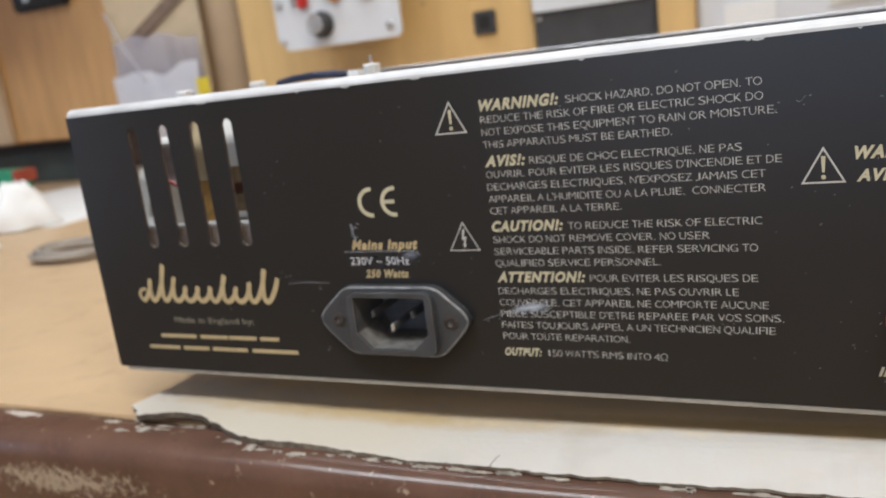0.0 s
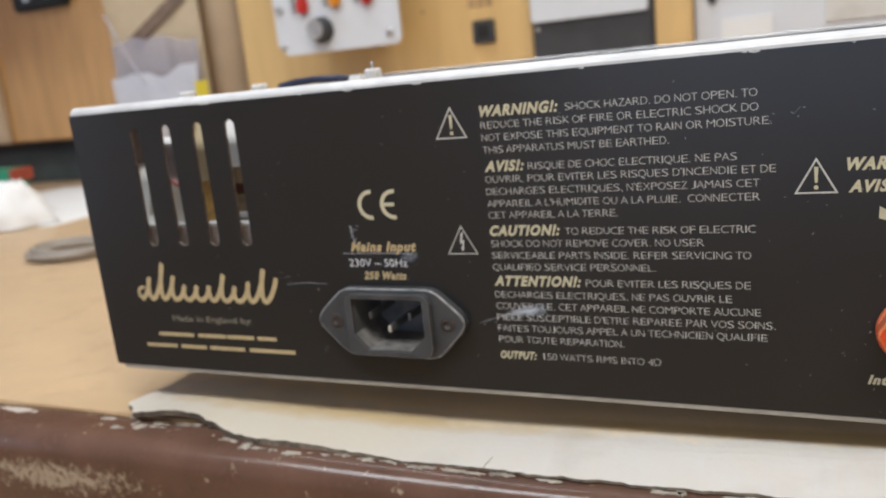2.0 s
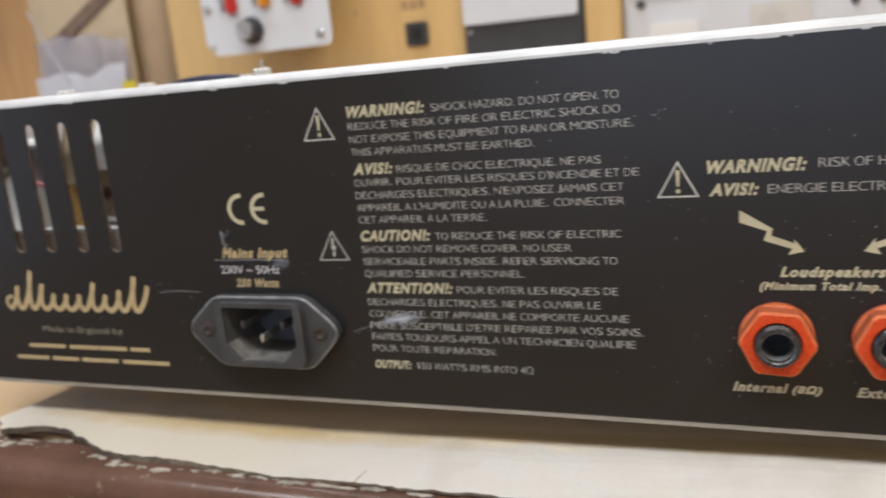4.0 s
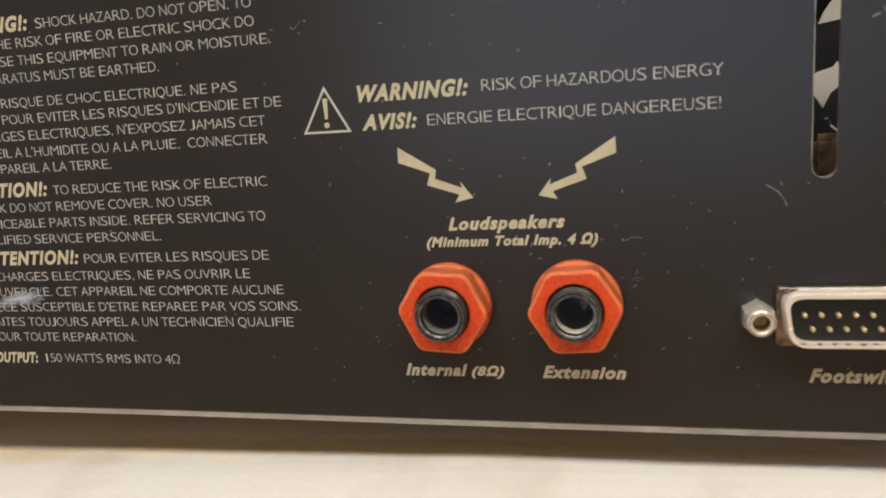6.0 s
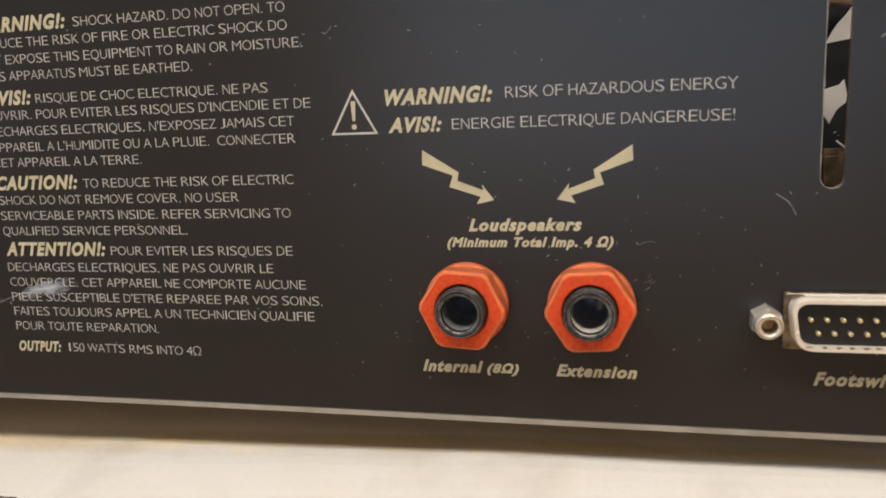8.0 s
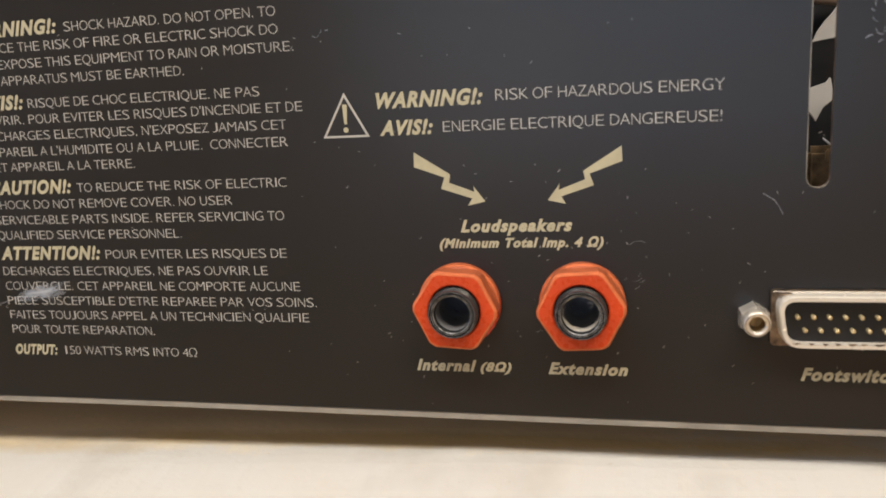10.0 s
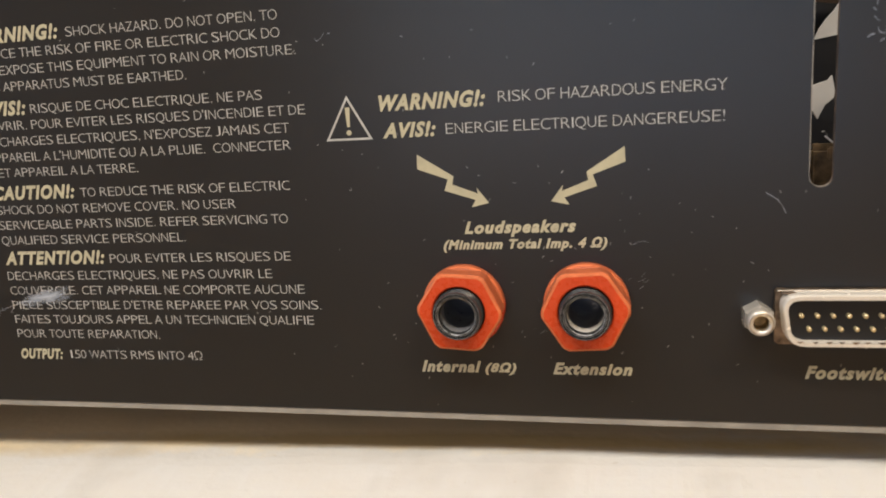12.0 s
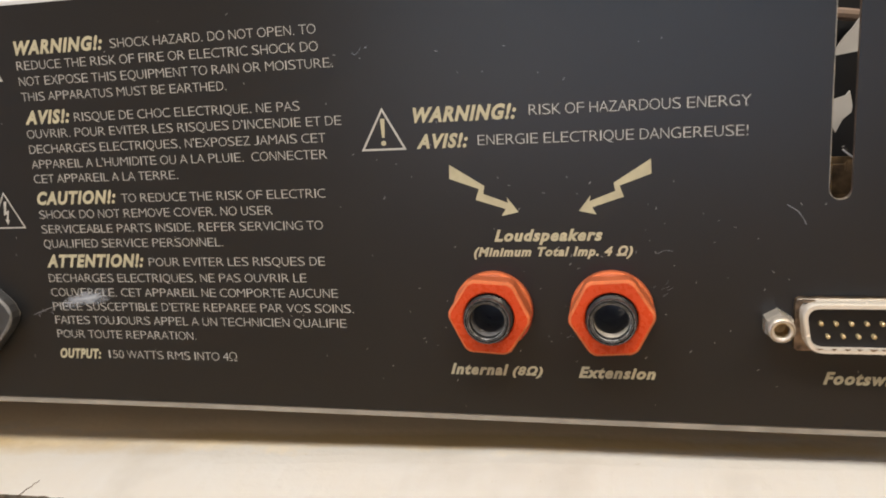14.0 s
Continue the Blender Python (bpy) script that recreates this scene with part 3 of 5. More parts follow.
def board_mat():
    bm = bmesh.new()
    nx, ny = 420, 44
    grid = []
    for i in range(nx + 1):
        u = i / nx
        row = []
        for j in range(ny + 1):
            v = j / ny
            x = 0.0048 + 0.438 * u + 0.014 * v * (1 - u)
            y0 = fy(x) + 0.0009 * noise.noise((x * 160, 0.3, 0.7)) + 0.0007 * noise.noise((x * 420, 0.3, 0.7))
            y = y0 + (0.24 - y0) * v ** 1.6
            z = board_z(x, y, y0)
            row.append(Vector((x, y, z)))
        grid.append(row)
    top = [[bm.verts.new(p) for p in row] for row in grid]
    low = [[bm.verts.new(p - Vector((0, 0, 0.0022 - 0.0013 * min(1.0, max(0.0, (p.x - 0.085) / 0.045))))) for p in row] for row in grid]
    for i in range(nx):
        for j in range(ny):
            bm.faces.new((top[i][j], top[i + 1][j], top[i + 1][j + 1], top[i][j + 1]))
            bm.faces.new((low[i][j], low[i][j + 1], low[i + 1][j + 1], low[i + 1][j]))
    for i in range(nx):
        bm.faces.new((top[i][0], low[i][0], low[i + 1][0], top[i + 1][0]))
        bm.faces.new((top[i][ny], top[i + 1][ny], low[i + 1][ny], low[i][ny]))
    for j in range(ny):
        bm.faces.new((top[0][j], top[0][j + 1], low[0][j + 1], low[0][j]))
        bm.faces.new((top[nx][j], low[nx][j], low[nx][j + 1], top[nx][j + 1]))
    return bm


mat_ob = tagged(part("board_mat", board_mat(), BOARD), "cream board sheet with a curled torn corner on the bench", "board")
# Edge faces darkened for the shadow line along the board's front.
mat_ob.data.materials.append(BOARD_EDGE)
mat_ob.data.materials.append(BOARD_LIP)
for p in mat_ob.data.polygons:
    if p.normal.y < -0.6:
        p.material_index = 1 if p.center.x < 0.075 else 2

bm = bmesh.new()
rows = []
for k in range(9):
    ty = fy(0.1596) - 0.0002 + 0.0060 * k / 8
    tx = 0.1594 + 0.0016 * k / 8 + 0.0005 * noise.noise((k * 0.9, 0, 5.0))
    rows.append([bm.verts.new((tx + e * (0.00009 - 0.000009 * k), ty, board_z(tx, ty, fy(0.1596)) + h)) for e, h in ((-1, 0.0001), (1, 0.0001), (1, -0.0003), (-1, -0.0003))])
for a, b in zip(rows, rows[1:]):
    for k in range(4):
        bm.faces.new((a[k], a[(k + 1) % 4], b[(k + 1) % 4], b[k]))
bm.faces.new(rows[0])
bm.faces.new(rows[-1])
part("tear", bm, BOARD_EDGE, mat_ob, "short dark tear in from the front edge")

rng = random.Random(7)
x = 0.010
while x < 0.26:
    w = rng.uniform(0.003, 0.011)
    near = max(-0.0186, fy(x)) if x < 0.09 else fy(x)
    for row in range(2 if x < 0.10 else 1):
        if rng.random() < (0.93 if x < 0.15 else 0.6):
            part("paint_flake", flake(x + w / 2, near - 0.0003 - 0.0015 * row - rng.uniform(0, 0.0012), w, rng.uniform(0.0016, 0.0040), BENCH - 0.0002, x * 100), CHIP, bench, "cream filler showing through chipped paint")
    x += w * 0.8 + rng.uniform(-0.0005, 0.003)

# ---- the amplifier ----
W = 0.44
amp = thing("amplifier_chassis", "black amplifier chassis, lid off, gold and cream print on its back", "amplifier")


def low_at(x):
    """The lower edge bows up a little along its middle."""
    return LOW + 0.00045 * math.exp(-((x - 0.20) / 0.09) ** 2)


SLOTS = [0.03015 + 0.0139 * k for k in range(4)] + [0.3410 + 0.01385 * k for k in range(4)]
holes = [slot(sx, 0.0704, 0.1136, 0.0041) for sx in SLOTS]
holes.append(rounded(0.1125, 0.1400, 0.0362, 0.0545, 0.001))
JACKS = ((0.2721, 0.0476), (0.2974, 0.0477))
for jx, jz in JACKS:
    holes.append(rounded(jx - 0.0045, jx + 0.0045, jz - 0.0045, jz + 0.0045, 0.0044))
holes.append(rounded(0.3350, 0.3588, 0.0414, 0.0500, 0.002))
outer = [(0.0008, LOW)] + [(0.02 + 0.02 * k, low_at(0.02 + 0.02 * k)) for k in range(20)] + [(W, LOW), (W, HIGH), (0.0, HIGH), (0.0, LOW + 0.0008)]
back = part("back_panel", plate(outer, holes, 0.0, 0.0010), BLACK, amp, "satin black back panel with vent slots, scuffed")
back.data.materials.append(CUT)
for p in back.data.polygons:
    if abs(p.normal.y) < 0.5:
        p.material_index = 1   # bare cut edges


def top_lip():
    """The folded top edge: a small rounded fold and a flange inwards."""
    prof = [(0.0003, HIGH), (0.0004, HIGH + 0.0008), (0.0009, HIGH + 0.0017), (0.0017, HIGH + 0.0024), (0.0028, HIGH + 0.0027), (0.0070, HIGH + 0.0027), (0.0070, HIGH + 0.0015), (0.0030, HIGH)]
    bm = bmesh.new()
    n = 60
    loops = [[bm.verts.new((0.0005 + (W - 0.001) * i / n, y, z + 0.00012 * noise.noise((i * 0.9, 0, 3.3)))) for y, z in prof] for i in range(n + 1)]
    for a, b in zip(loops, loops[1:]):
        for k in range(len(prof)):
            bm.faces.new((a[k], a[(k + 1) % len(prof)], b[(k + 1) % len(prof)], b[k]))
    bm.faces.new(loops[0])
    bm.faces.new(loops[-1])
    return bm


part("top_edge", top_lip(), ZINC, amp, "bare bright metal top edge")
def bottom_lip():
    bm = bmesh.new()
    loops = []
    for k in range(45):
        x = 0.0035 + (W - 0.0045) * k / 44
        loops.append([bm.verts.new((x, y, low_at(x) + z)) for y, z in ((0.0005, 0.0), (0.0002, -0.0003), (0.0002, -0.0014), (0.0005, -0.0017), (0.0098, -0.0017), (0.0100, -0.0003), (0.0098, 0.0))])
    for a, b in zip(loops, loops[1:]):
        for k in range(7):
            bm.faces.new((a[k], a[(k + 1) % 7], b[(k + 1) % 7], b[k]))
    bm.faces.new(loops[0])
    bm.faces.new(loops[-1])
    return bm


part("bottom_edge", bottom_lip(), EDGE, amp, "bare metal bottom edge")
part("side_wall", box(0.0, 0.0015, 0.0018, 0.205, LOW, HIGH, 0.0002, 1), INNER, amp)
part("side_wall", box(W - 0.0015, W, 0.0018, 0.205, LOW, HIGH, 0.0002, 1), INNER, amp)
part("edge_tab", box(-0.0007, 0.0004, 0.0011, 0.0040, 0.1035, 0.1062, 0.0002, 1), ZINC, amp, "small bent tab on the chassis edge")
part("floor_plate", box(0.0016, W - 0.0016, 0.0090, 0.205, LOW - 0.001, LOW + 0.0006), DUSTY, amp, "dull brown-grey chassis floor")
part("front_wall", box(0.0016, W - 0.0016, 0.2052, 0.2070, LOW, HIGH + 0.0026), BLACK, amp)
part("front_flange", box(0.0016, W - 0.0016, 0.190, 0.2070, HIGH + 0.0027, HIGH + 0.0042, 0.0003, 1), STEEL, amp)
for fx in (0.05, W - 0.05):
    for foot_y in (0.075, 0.18):
        part("rubber_foot", turned(bmesh.new(), [(MAT - 0.0003 + mat_rise(fx), 0.008), (MAT + 0.001 + mat_rise(fx), 0.009), (LOW - 0.0011, 0.0085)], fx, foot_y, 24), CAVITY, amp)

# inside, seen through the slots and over the edge
def sheet_bm(x0, x1, ya, za, yb, zb, t=0.001):
    bm = bmesh.new()
    a = [bm.verts.new(p) for p in ((x0, ya, za), (x1, ya, za), (x1, yb, zb), (x0, yb, zb))]
    b = [bm.verts.new((v.co.x, v.co.y + t, v.co.z - t)) for v in a]
    bm.faces.new(a)
    bm.faces.new(b)
    for i in range(4):
        bm.faces.new((a[i], a[(i + 1) % 4], b[(i + 1) % 4], b[i]))
    return bm


# Stand-ins for unidentified contents, sloped to catch light from above.
part("insulation_sheet", sheet_bm(0.0018, 0.0288, 0.0045, 0.0775, 0.027, 0.0965), PAPER, amp, "white insulation sheet inside")
part("insulation_sheet", sheet_bm(0.0018, 0.050, 0.030, 0.085, 0.060, 0.116), DUSTY, amp, "pale insulation sheet inside")
# Added block that darkens the first slot's upper part.
part("dark_block", box(0.0018, 0.0060, 0.018, 0.033, 0.0980, 0.1160, 0.001), DARK_BROWN, amp, "added dark brown block inside")
part("angle_bracket", box(0.010, 0.080, 0.0042, 0.0120, 0.0762, 0.0776, 0.0003, 1), ZINC, amp, "bright bracket lip inside the slots")
part("insulator_strip", box(0.010, 0.080, 0.0040, 0.0052, 0.0600, 0.0761), DUSTY, amp, "dark insulator strip inside the slots")
part("paper_sleeve", sheet_bm(0.0225, 0.0405, 0.0070, 0.0777, 0.0120, 0.0930), FAN_GREY, amp, "pale grey paper sleeve inside")
part("insulation_sheet", sheet_bm(0.0225, 0.0405, 0.0124, 0.0931, 0.0200, 0.1172), MAUVE, amp, "dull mauve-grey insulation strip inside")
part("cable_clip", sheet_bm(0.0225, 0.0330, 0.0148, 0.1058, 0.0196, 0.1108), PAPER, amp, "white cable clip inside")
part("red_lead", tube([(0.0280, 0.0110, 0.0945), (0.0330, 0.0108, 0.0925), (0.0400, 0.0104, 0.0890)], 0.0005, 8), RED_PLAIN, amp, "thin red lead inside")
part("film_sleeve", sheet_bm(0.0400, 0.0522, 0.0088, 0.0777, 0.0140, 0.0918), AMBER, amp, "amber film sleeve inside")
part("paper_sleeve", sheet_bm(0.0375, 0.0515, 0.0130, 0.0919, 0.0220, 0.1172), TAN_SLEEVE, amp, "tan paper sleeve inside")
part("insulation_sheet", sheet_bm(0.0545, 0.0685, 0.0110, 0.0965, 0.0230, 0.1172), INNER, amp, "grey insulation sheet inside")
part("paper_sleeve", sheet_bm(0.0545, 0.0685, 0.0104, 0.0906, 0.0109, 0.0964), BARE, amp, "brown sleeve inside")
part("terminal_block", box(0.0560, 0.0675, 0.0105, 0.0180, 0.0800, 0.0872, 0.0006), BARE, amp, "brown terminal block inside")
part("terminal_cap", box(0.0565, 0.0670, 0.0100, 0.0180, 0.0873, 0.0905, 0.0006), DARK_RED, amp, "dark red terminal cap inside")
part("terminal_tag", box(0.0560, 0.0675, 0.0082, 0.0100, 0.0787, 0.0806, 0.0003), ZINC, amp)
part("transformer_frame", box(-0.004 + 0.008, 0.150, 0.075, 0.140, LOW + 0.0006, 0.1215, 0.002), STEEL, amp)
for bx, top in ((0.0290, 0.1246), (0.0862, 0.1260)):
    part("standoff", turned(bmesh.new(), [(0.1214, 0.0036), (top - 0.0006, 0.0036), (top, 0.0030)], bx, 0.079, 8), PAPER, amp, "bright standoff above the top edge")
part("standoff", turned(bmesh.new(), [(LOW + 0.0006, 0.0034), (0.1238, 0.0034), (0.1243, 0.0028)], 0.0135, 0.050, 8), PAPER, amp, "bright standoff above the top edge")
part("stud", turned(bmesh.new(), [(0.1261, 0.0006), (0.1288, 0.0006), (0.1290, 0.0004)], 0.0862, 0.079, 8), STEEL, amp, "thin stud above a standoff")
bm = tube([(0.034, 0.088, 0.1225), (0.044, 0.084, 0.1236), (0.056, 0.082, 0.1241), (0.067, 0.083, 0.1236), (0.074, 0.088, 0.1224)], 0.0016, 12)
part("blue_sleeve", bm, NAVY, amp, "dark blue sleeved lead")
part("cable_tie", box(0.0715, 0.0775, 0.0835, 0.0900, 0.1214, 0.1243, 0.0006), PAPER, amp, "white tie at the end of the sleeved lead")
part("red_lead", tube([(0.2630, 0.098, 0.1150), (0.2650, 0.099, 0.1206), (0.2690, 0.101, 0.1209), (0.2710, 0.104, 0.1150)], 0.0010, 8), RED_PLAIN, amp, "red lead end")
part("fan_shroud", box(0.325, 0.400, 0.0405, 0.0445, LOW + 0.0006, 0.1185, 0.0005), CAVITY, amp)
FAN = (((0.3468, 0.0981), (0.3525, 0.0990), (0.3525, 0.1068), (0.3506, 0.1040), (0.3490, 0.1022), (0.3478, 0.1004)), ((0.3435, 0.0865), (0.3468, 0.0882), (0.3500, 0.0892), (0.3507, 0.0902), (0.3514, 0.0868), (0.3512, 0.0853), (0.3494, 0.0838), (0.3480, 0.0808), (0.3464, 0.0832)),
       ((0.357, 0.098), (0.366, 0.102), (0.367, 0.094), (0.359, 0.091)), ((0.366, 0.083), (0.374, 0.087), (0.375, 0.079), (0.368, 0.076)))
for ring in FAN:
    part("fan_blade", plate(list(ring), [], 0.0345, 0.0357), FAN_GREY, amp, "pale fan blade behind the slot")
part("brass_terminal", box(0.3450, 0.3530, 0.0300, 0.0340, 0.0655, 0.0755, 0.0016), TERMINAL, amp, "dull brown terminal behind the slot")
part("brass_terminal", box(0.3490, 0.3508, 0.0285, 0.0298, 0.0722, 0.0750, 0.0004), TERMINAL, amp)
part("solder_tag", tube([(0.3488, 0.0310, 0.0772), (0.3500, 0.0300, 0.0760), (0.3512, 0.0295, 0.0752)], 0.00022, 6), ZINC, amp, "bright wire end behind the slot")
part("brown_lead", tube([(0.3440, 0.0372, 0.1080), (0.3490, 0.0368, 0.1074), (0.3540, 0.0372, 0.1066)], 0.0014, 10), STRAP, amp, "brown lead behind the slot")

# print: warning block
X0 = 0.1614
CAPS, HEADS = 0.00208, 0.00285
BLOCK = [
    (0.1083, "WARNING!:", 0.1847, "SHOCK HAZARD. DO NOT OPEN. TO", 0.1866, 0.2362), (0.1047, "", 0, "REDUCE THE RISK OF FIRE OR ELECTRIC SHOCK DO", X0, 0.2364),
    (0.1011, "", 0, "NOT EXPOSE THIS EQUIPMENT TO RAIN OR MOISTURE.", X0, 0.2395), (0.0975, "", 0, "THIS APPARATUS MUST BE EARTHED.", X0, 0.2142),
    (0.0923, "AVIS!:", 0.1736, "RISQUE DE CHOC ELECTRIQUE. NE PAS", 0.1748, 0.2311), (0.0888, "", 0, "OUVRIR. POUR EVITER LES RISQUES D'INCENDIE ET DE", X0, 0.2404),
    (0.0852, "", 0, "DECHARGES ELECTRIQUES, N'EXPOSEZ JAMAIS CET", X0, 0.2365), (0.0816, "", 0, "APPAREIL A L'HUMIDITE OU A LA PLUIE.  CONNECTER", X0, 0.2365),
    (0.0781, "", 0, "CET APPAREIL A LA TERRE.", X0, 0.1998), (0.0730, "CAUTION!:", 0.1829, "TO REDUCE THE RISK OF ELECTRIC", 0.1844, 0.2354),
    (0.0694, "", 0, "SHOCK DO NOT REMOVE COVER. NO USER", X0, 0.2224), (0.0658, "", 0, "SERVICEABLE PARTS INSIDE. REFER SERVICING TO", X0, 0.2342),
    (0.0622, "", 0, "QUALIFIED SERVICE PERSONNEL.", X0, 0.2093), (0.0575, "ATTENTION!:", 0.1881, "POUR EVITER LES RISQUES DE", 0.1895, 0.2340),
    (0.0536, "", 0, "DECHARGES ELECTRIQUES, NE PAS OUVRIR LE", X0, 0.2292), (0.0500, "", 0, "COUVERCLE. CET APPAREIL NE COMPORTE AUCUNE", X0, 0.2365),
    (0.0464, "", 0, "PIECE SUSCEPTIBLE D'ETRE REPAREE PAR VOS SOINS.", X0, 0.2400), (0.0429, "", 0, "FAITES TOUJOURS APPEL A UN TECHNICIEN QUALIFIE", X0, 0.2380),
    (0.0393, "", 0, "POUR TOUTE REPARATION.", X0, 0.1996)]
for z, headw, hx, words, wx0, wx1 in BLOCK:
    if headw:
        ink_line("printed_heading", headw, X0, hx, z, HEADS, GOLD, amp, True, "bold slanted gold heading")
    ink_line("printed_line", words, wx0, wx1, z, CAPS, CREAM, amp)
ink_line("printed_heading", "OUTPUT:", X0, 0.1730, 0.0341, 0.0023, GOLD, amp, True, "bold slanted gold heading")
ink_line("printed_line", "150 WATTS RMS INTO 4\u03a9", 0.1752, 0.2098, 0.0342, 0.0021, CREAM, amp)


def warning_triangle(apex, left, right, w, bolt):
    part("warning_triangle", flat(outline([left, right, apex], w)), CREAM, amp, "printed warning triangle")
    cx, zt, zb = apex[0], apex[1], left[1]
    h = zt - zb
    if bolt:
        pts = [(-0.03, 0.74), (0.05, 0.74), (0.00, 0.47), (0.09, 0.50), (0.03, 0.22), (0.07, 0.23), (0.00, 0.10), (-0.06, 0.25), (-0.02, 0.24), (0.02, 0.40), (-0.08, 0.36)]
        part("bolt_mark", flat([[(cx + h * a, zb + h * b) for a, b in pts]]), CREAM, amp)
    else:
        pts = [(-0.055, 0.74), (0.055, 0.74), (0.032, 0.30), (-0.032, 0.30)]
        dot = [(0.06 * math.cos(2 * math.pi * i / 16), 0.17 + 0.06 * math.sin(2 * math.pi * i / 16)) for i in range(16)]
        part("exclamation_mark", flat([[(cx + h * a, zb + h * b) for a, b in q] for q in (pts, dot)]), GOLD, amp)


warning_triangle((0.1521, 0.1119), (0.1468, 0.10245), (0.1570, 0.10245), 0.00042, False)
warning_triangle((0.1521, 0.0762), (0.1471, 0.0672), (0.1571, 0.0672), 0.00030, True)
warning_triangle((0.24965, 0.0921), (0.2446, 0.08295), (0.2547, 0.08295), 0.00042, False)

ink_line("printed_heading", "WARNING!:", 0.2565, 0.2785, 0.0887, 0.00285, GOLD, amp, True, "bold slanted gold heading")
ink_line("printed_line", "RISK OF HAZARDOUS ENERGY", 0.2811, 0.3242, 0.0891, 0.0022, CREAM, amp)
ink_line("printed_heading", "AVIS!:", 0.2569, 0.2681, 0.0832, 0.0027, GOLD, amp, True, "bold slanted gold heading")
ink_line("printed_line", "ENERGIE ELECTRIQUE DANGEREUSE!", 0.2702, 0.3238, 0.0833, 0.0022, CREAM, amp)
ink_line("printed_legend", "Loudspeakers", 0.2729, 0.2957, 0.0628, 0.0023, GOLD, amp, True)
ink_line("printed_legend", "(Minimum Total Imp. 4 \u03a9)", 0.2683, 0.3018, 0.0595, 0.0018, GOLD, amp, True)
ink_line("printed_legend", "Internal", 0.2619, 0.2750, 0.0326, 0.0023, GOLD, amp, True)
ink_line("printed_legend", "(8\u03a9)", 0.2758, 0.2825, 0.0327, 0.0018, GOLD, amp, True)
ink_line("printed_legend", "Extension", 0.2902, 0.3064, 0.0325, 0.0023, GOLD, amp, True)
ink_line("printed_legend", "Footswitch", 0.3393, 0.3568, 0.0325, 0.0024, GOLD, amp, True)
for side in (1, -1):
    pts = [(-0.0208, 0.0794), (-0.0209, 0.0764), (-0.0146, 0.0741), (-0.0154, 0.0718), (-0.0090, 0.0697), (-0.0099, 0.0682), (-0.0063, 0.0690), (-0.0087, 0.0722), (-0.0085, 0.0710), (-0.0137, 0.0730), (-0.0134, 0.0747)]
    part("arrow_mark", flat([[(0.2846 + side * a, b) for a, b in pts]]), GOLD, amp, "jagged gold arrow")

# conformity mark
def arc_mark(cx, cz, r, w, a0, a1, n=20):
    """A ring segment as one outline."""
    arc = [radians(a0 + (a1 - a0) * k / n) for k in range(n + 1)]
    return [(cx + r * math.cos(q), cz + r * math.sin(q)) for q in arc] + [(cx + (r - w) * math.cos(q), cz + (r - w) * math.sin(q)) for q in reversed(arc)]


part("conformity_mark", flat([arc_mark(0.1221, 0.0833, 0.0048, 0.0013, 84, 276)]), GOLD, amp)
part("conformity_mark", flat([arc_mark(0.1302, 0.0833, 0.0048, 0.0013, 82, 278)]), GOLD, amp)
part("conformity_bar", flat([[(0.1267, 0.0827), (0.1303, 0.0827), (0.1303, 0.0839), (0.1267, 0.0839)]]), GOLD, amp)

ink_line("printed_legend", "Mains Input", 0.1127, 0.1364, 0.0682, 0.0029, GOLD_DEEP, amp, True)
part("rating_sticker", flat([[(0.1100, 0.0619), (0.1349, 0.0619), (0.1349, 0.0671), (0.1100, 0.0671)]], -0.00008), STICKER, amp, "glossy black sticker over the rating")
rate = ink_line("printed_line", "230V ~ 50Hz", 0.1116, 0.1327, 0.0631, 0.0025, WHITE_INK, amp)
rate.location.y = -0.00006
ink_line("printed_legend", "250 Watts", 0.1164, 0.1319, 0.0589, 0.0024, GOLD_DEEP, amp, True)


# maker's mark as plain strokes, and plain bars for the lines under it
def ribbon(pts, w):
    out = []
    for (a, b), (c, d) in zip(pts, pts[1:]):
        n = Vector((-(d - b), c - a)).normalized() * w / 2
        e = Vector((c - a, d - b)).normalized() * w * 0.25
        out.append([(a - n.x - e.x, b - n.y - e.y), (c - n.x + e.x, d - n.y + e.y), (c + n.x + e.x, d + n.y + e.y), (a + n.x - e.x, b + n.y - e.y)])
    return out


def strip_film(pts, w, bm, y0=-0.00005):
    """One flat painted band along points, laid very slightly over itself where it crosses."""
    rows = []
    for i, p in enumerate(pts):
        a, b = Vector(pts[max(0, i - 1)]), Vector(pts[min(len(pts) - 1, i + 1)])
        n = Vector((-(b - a).y, (b - a).x)).normalized() * w / 2
        y = y0 - 0.0000012 * i
        rows.append((bm.verts.new((p[0] - n.x, y, p[1] - n.y)), bm.verts.new((p[0] + n.x, y, p[1] + n.y))))
    for a, b in zip(rows, rows[1:]):
        bm.faces.new((a[0], b[0], b[1], a[1]))
    return bm


def maker_mark():
    """A flowing looped ribbon, tall at both ends."""
    pts = []
    for i in range(241):
        t = i / 240
        tall = 0.0050 + 0.0090 * max(0.0, 1 - abs(t - 0.15) / 0.15) + 0.0060 * max(0.0, 1 - abs(t - 0.60) / 0.07) + 0.0075 * max(0.0, 1 - abs(t - 0.92) / 0.14)
        a = t * 2 * math.pi * 10.5
        h = 0.5 - 0.5 * math.cos(a)
        pts.append((0.0190 + 0.060 * t + 0.0012 * math.sin(a) + 0.30 * tall * h, 0.0500 + tall * h))
    swash = [(0.0203 + 0.0022 * math.cos(radians(q)), 0.0522 + 0.0022 * math.sin(radians(q))) for q in range(60, 300, 15)]
    return strip_film(pts, 0.0019, strip_film(swash, 0.0013, bmesh.new()))


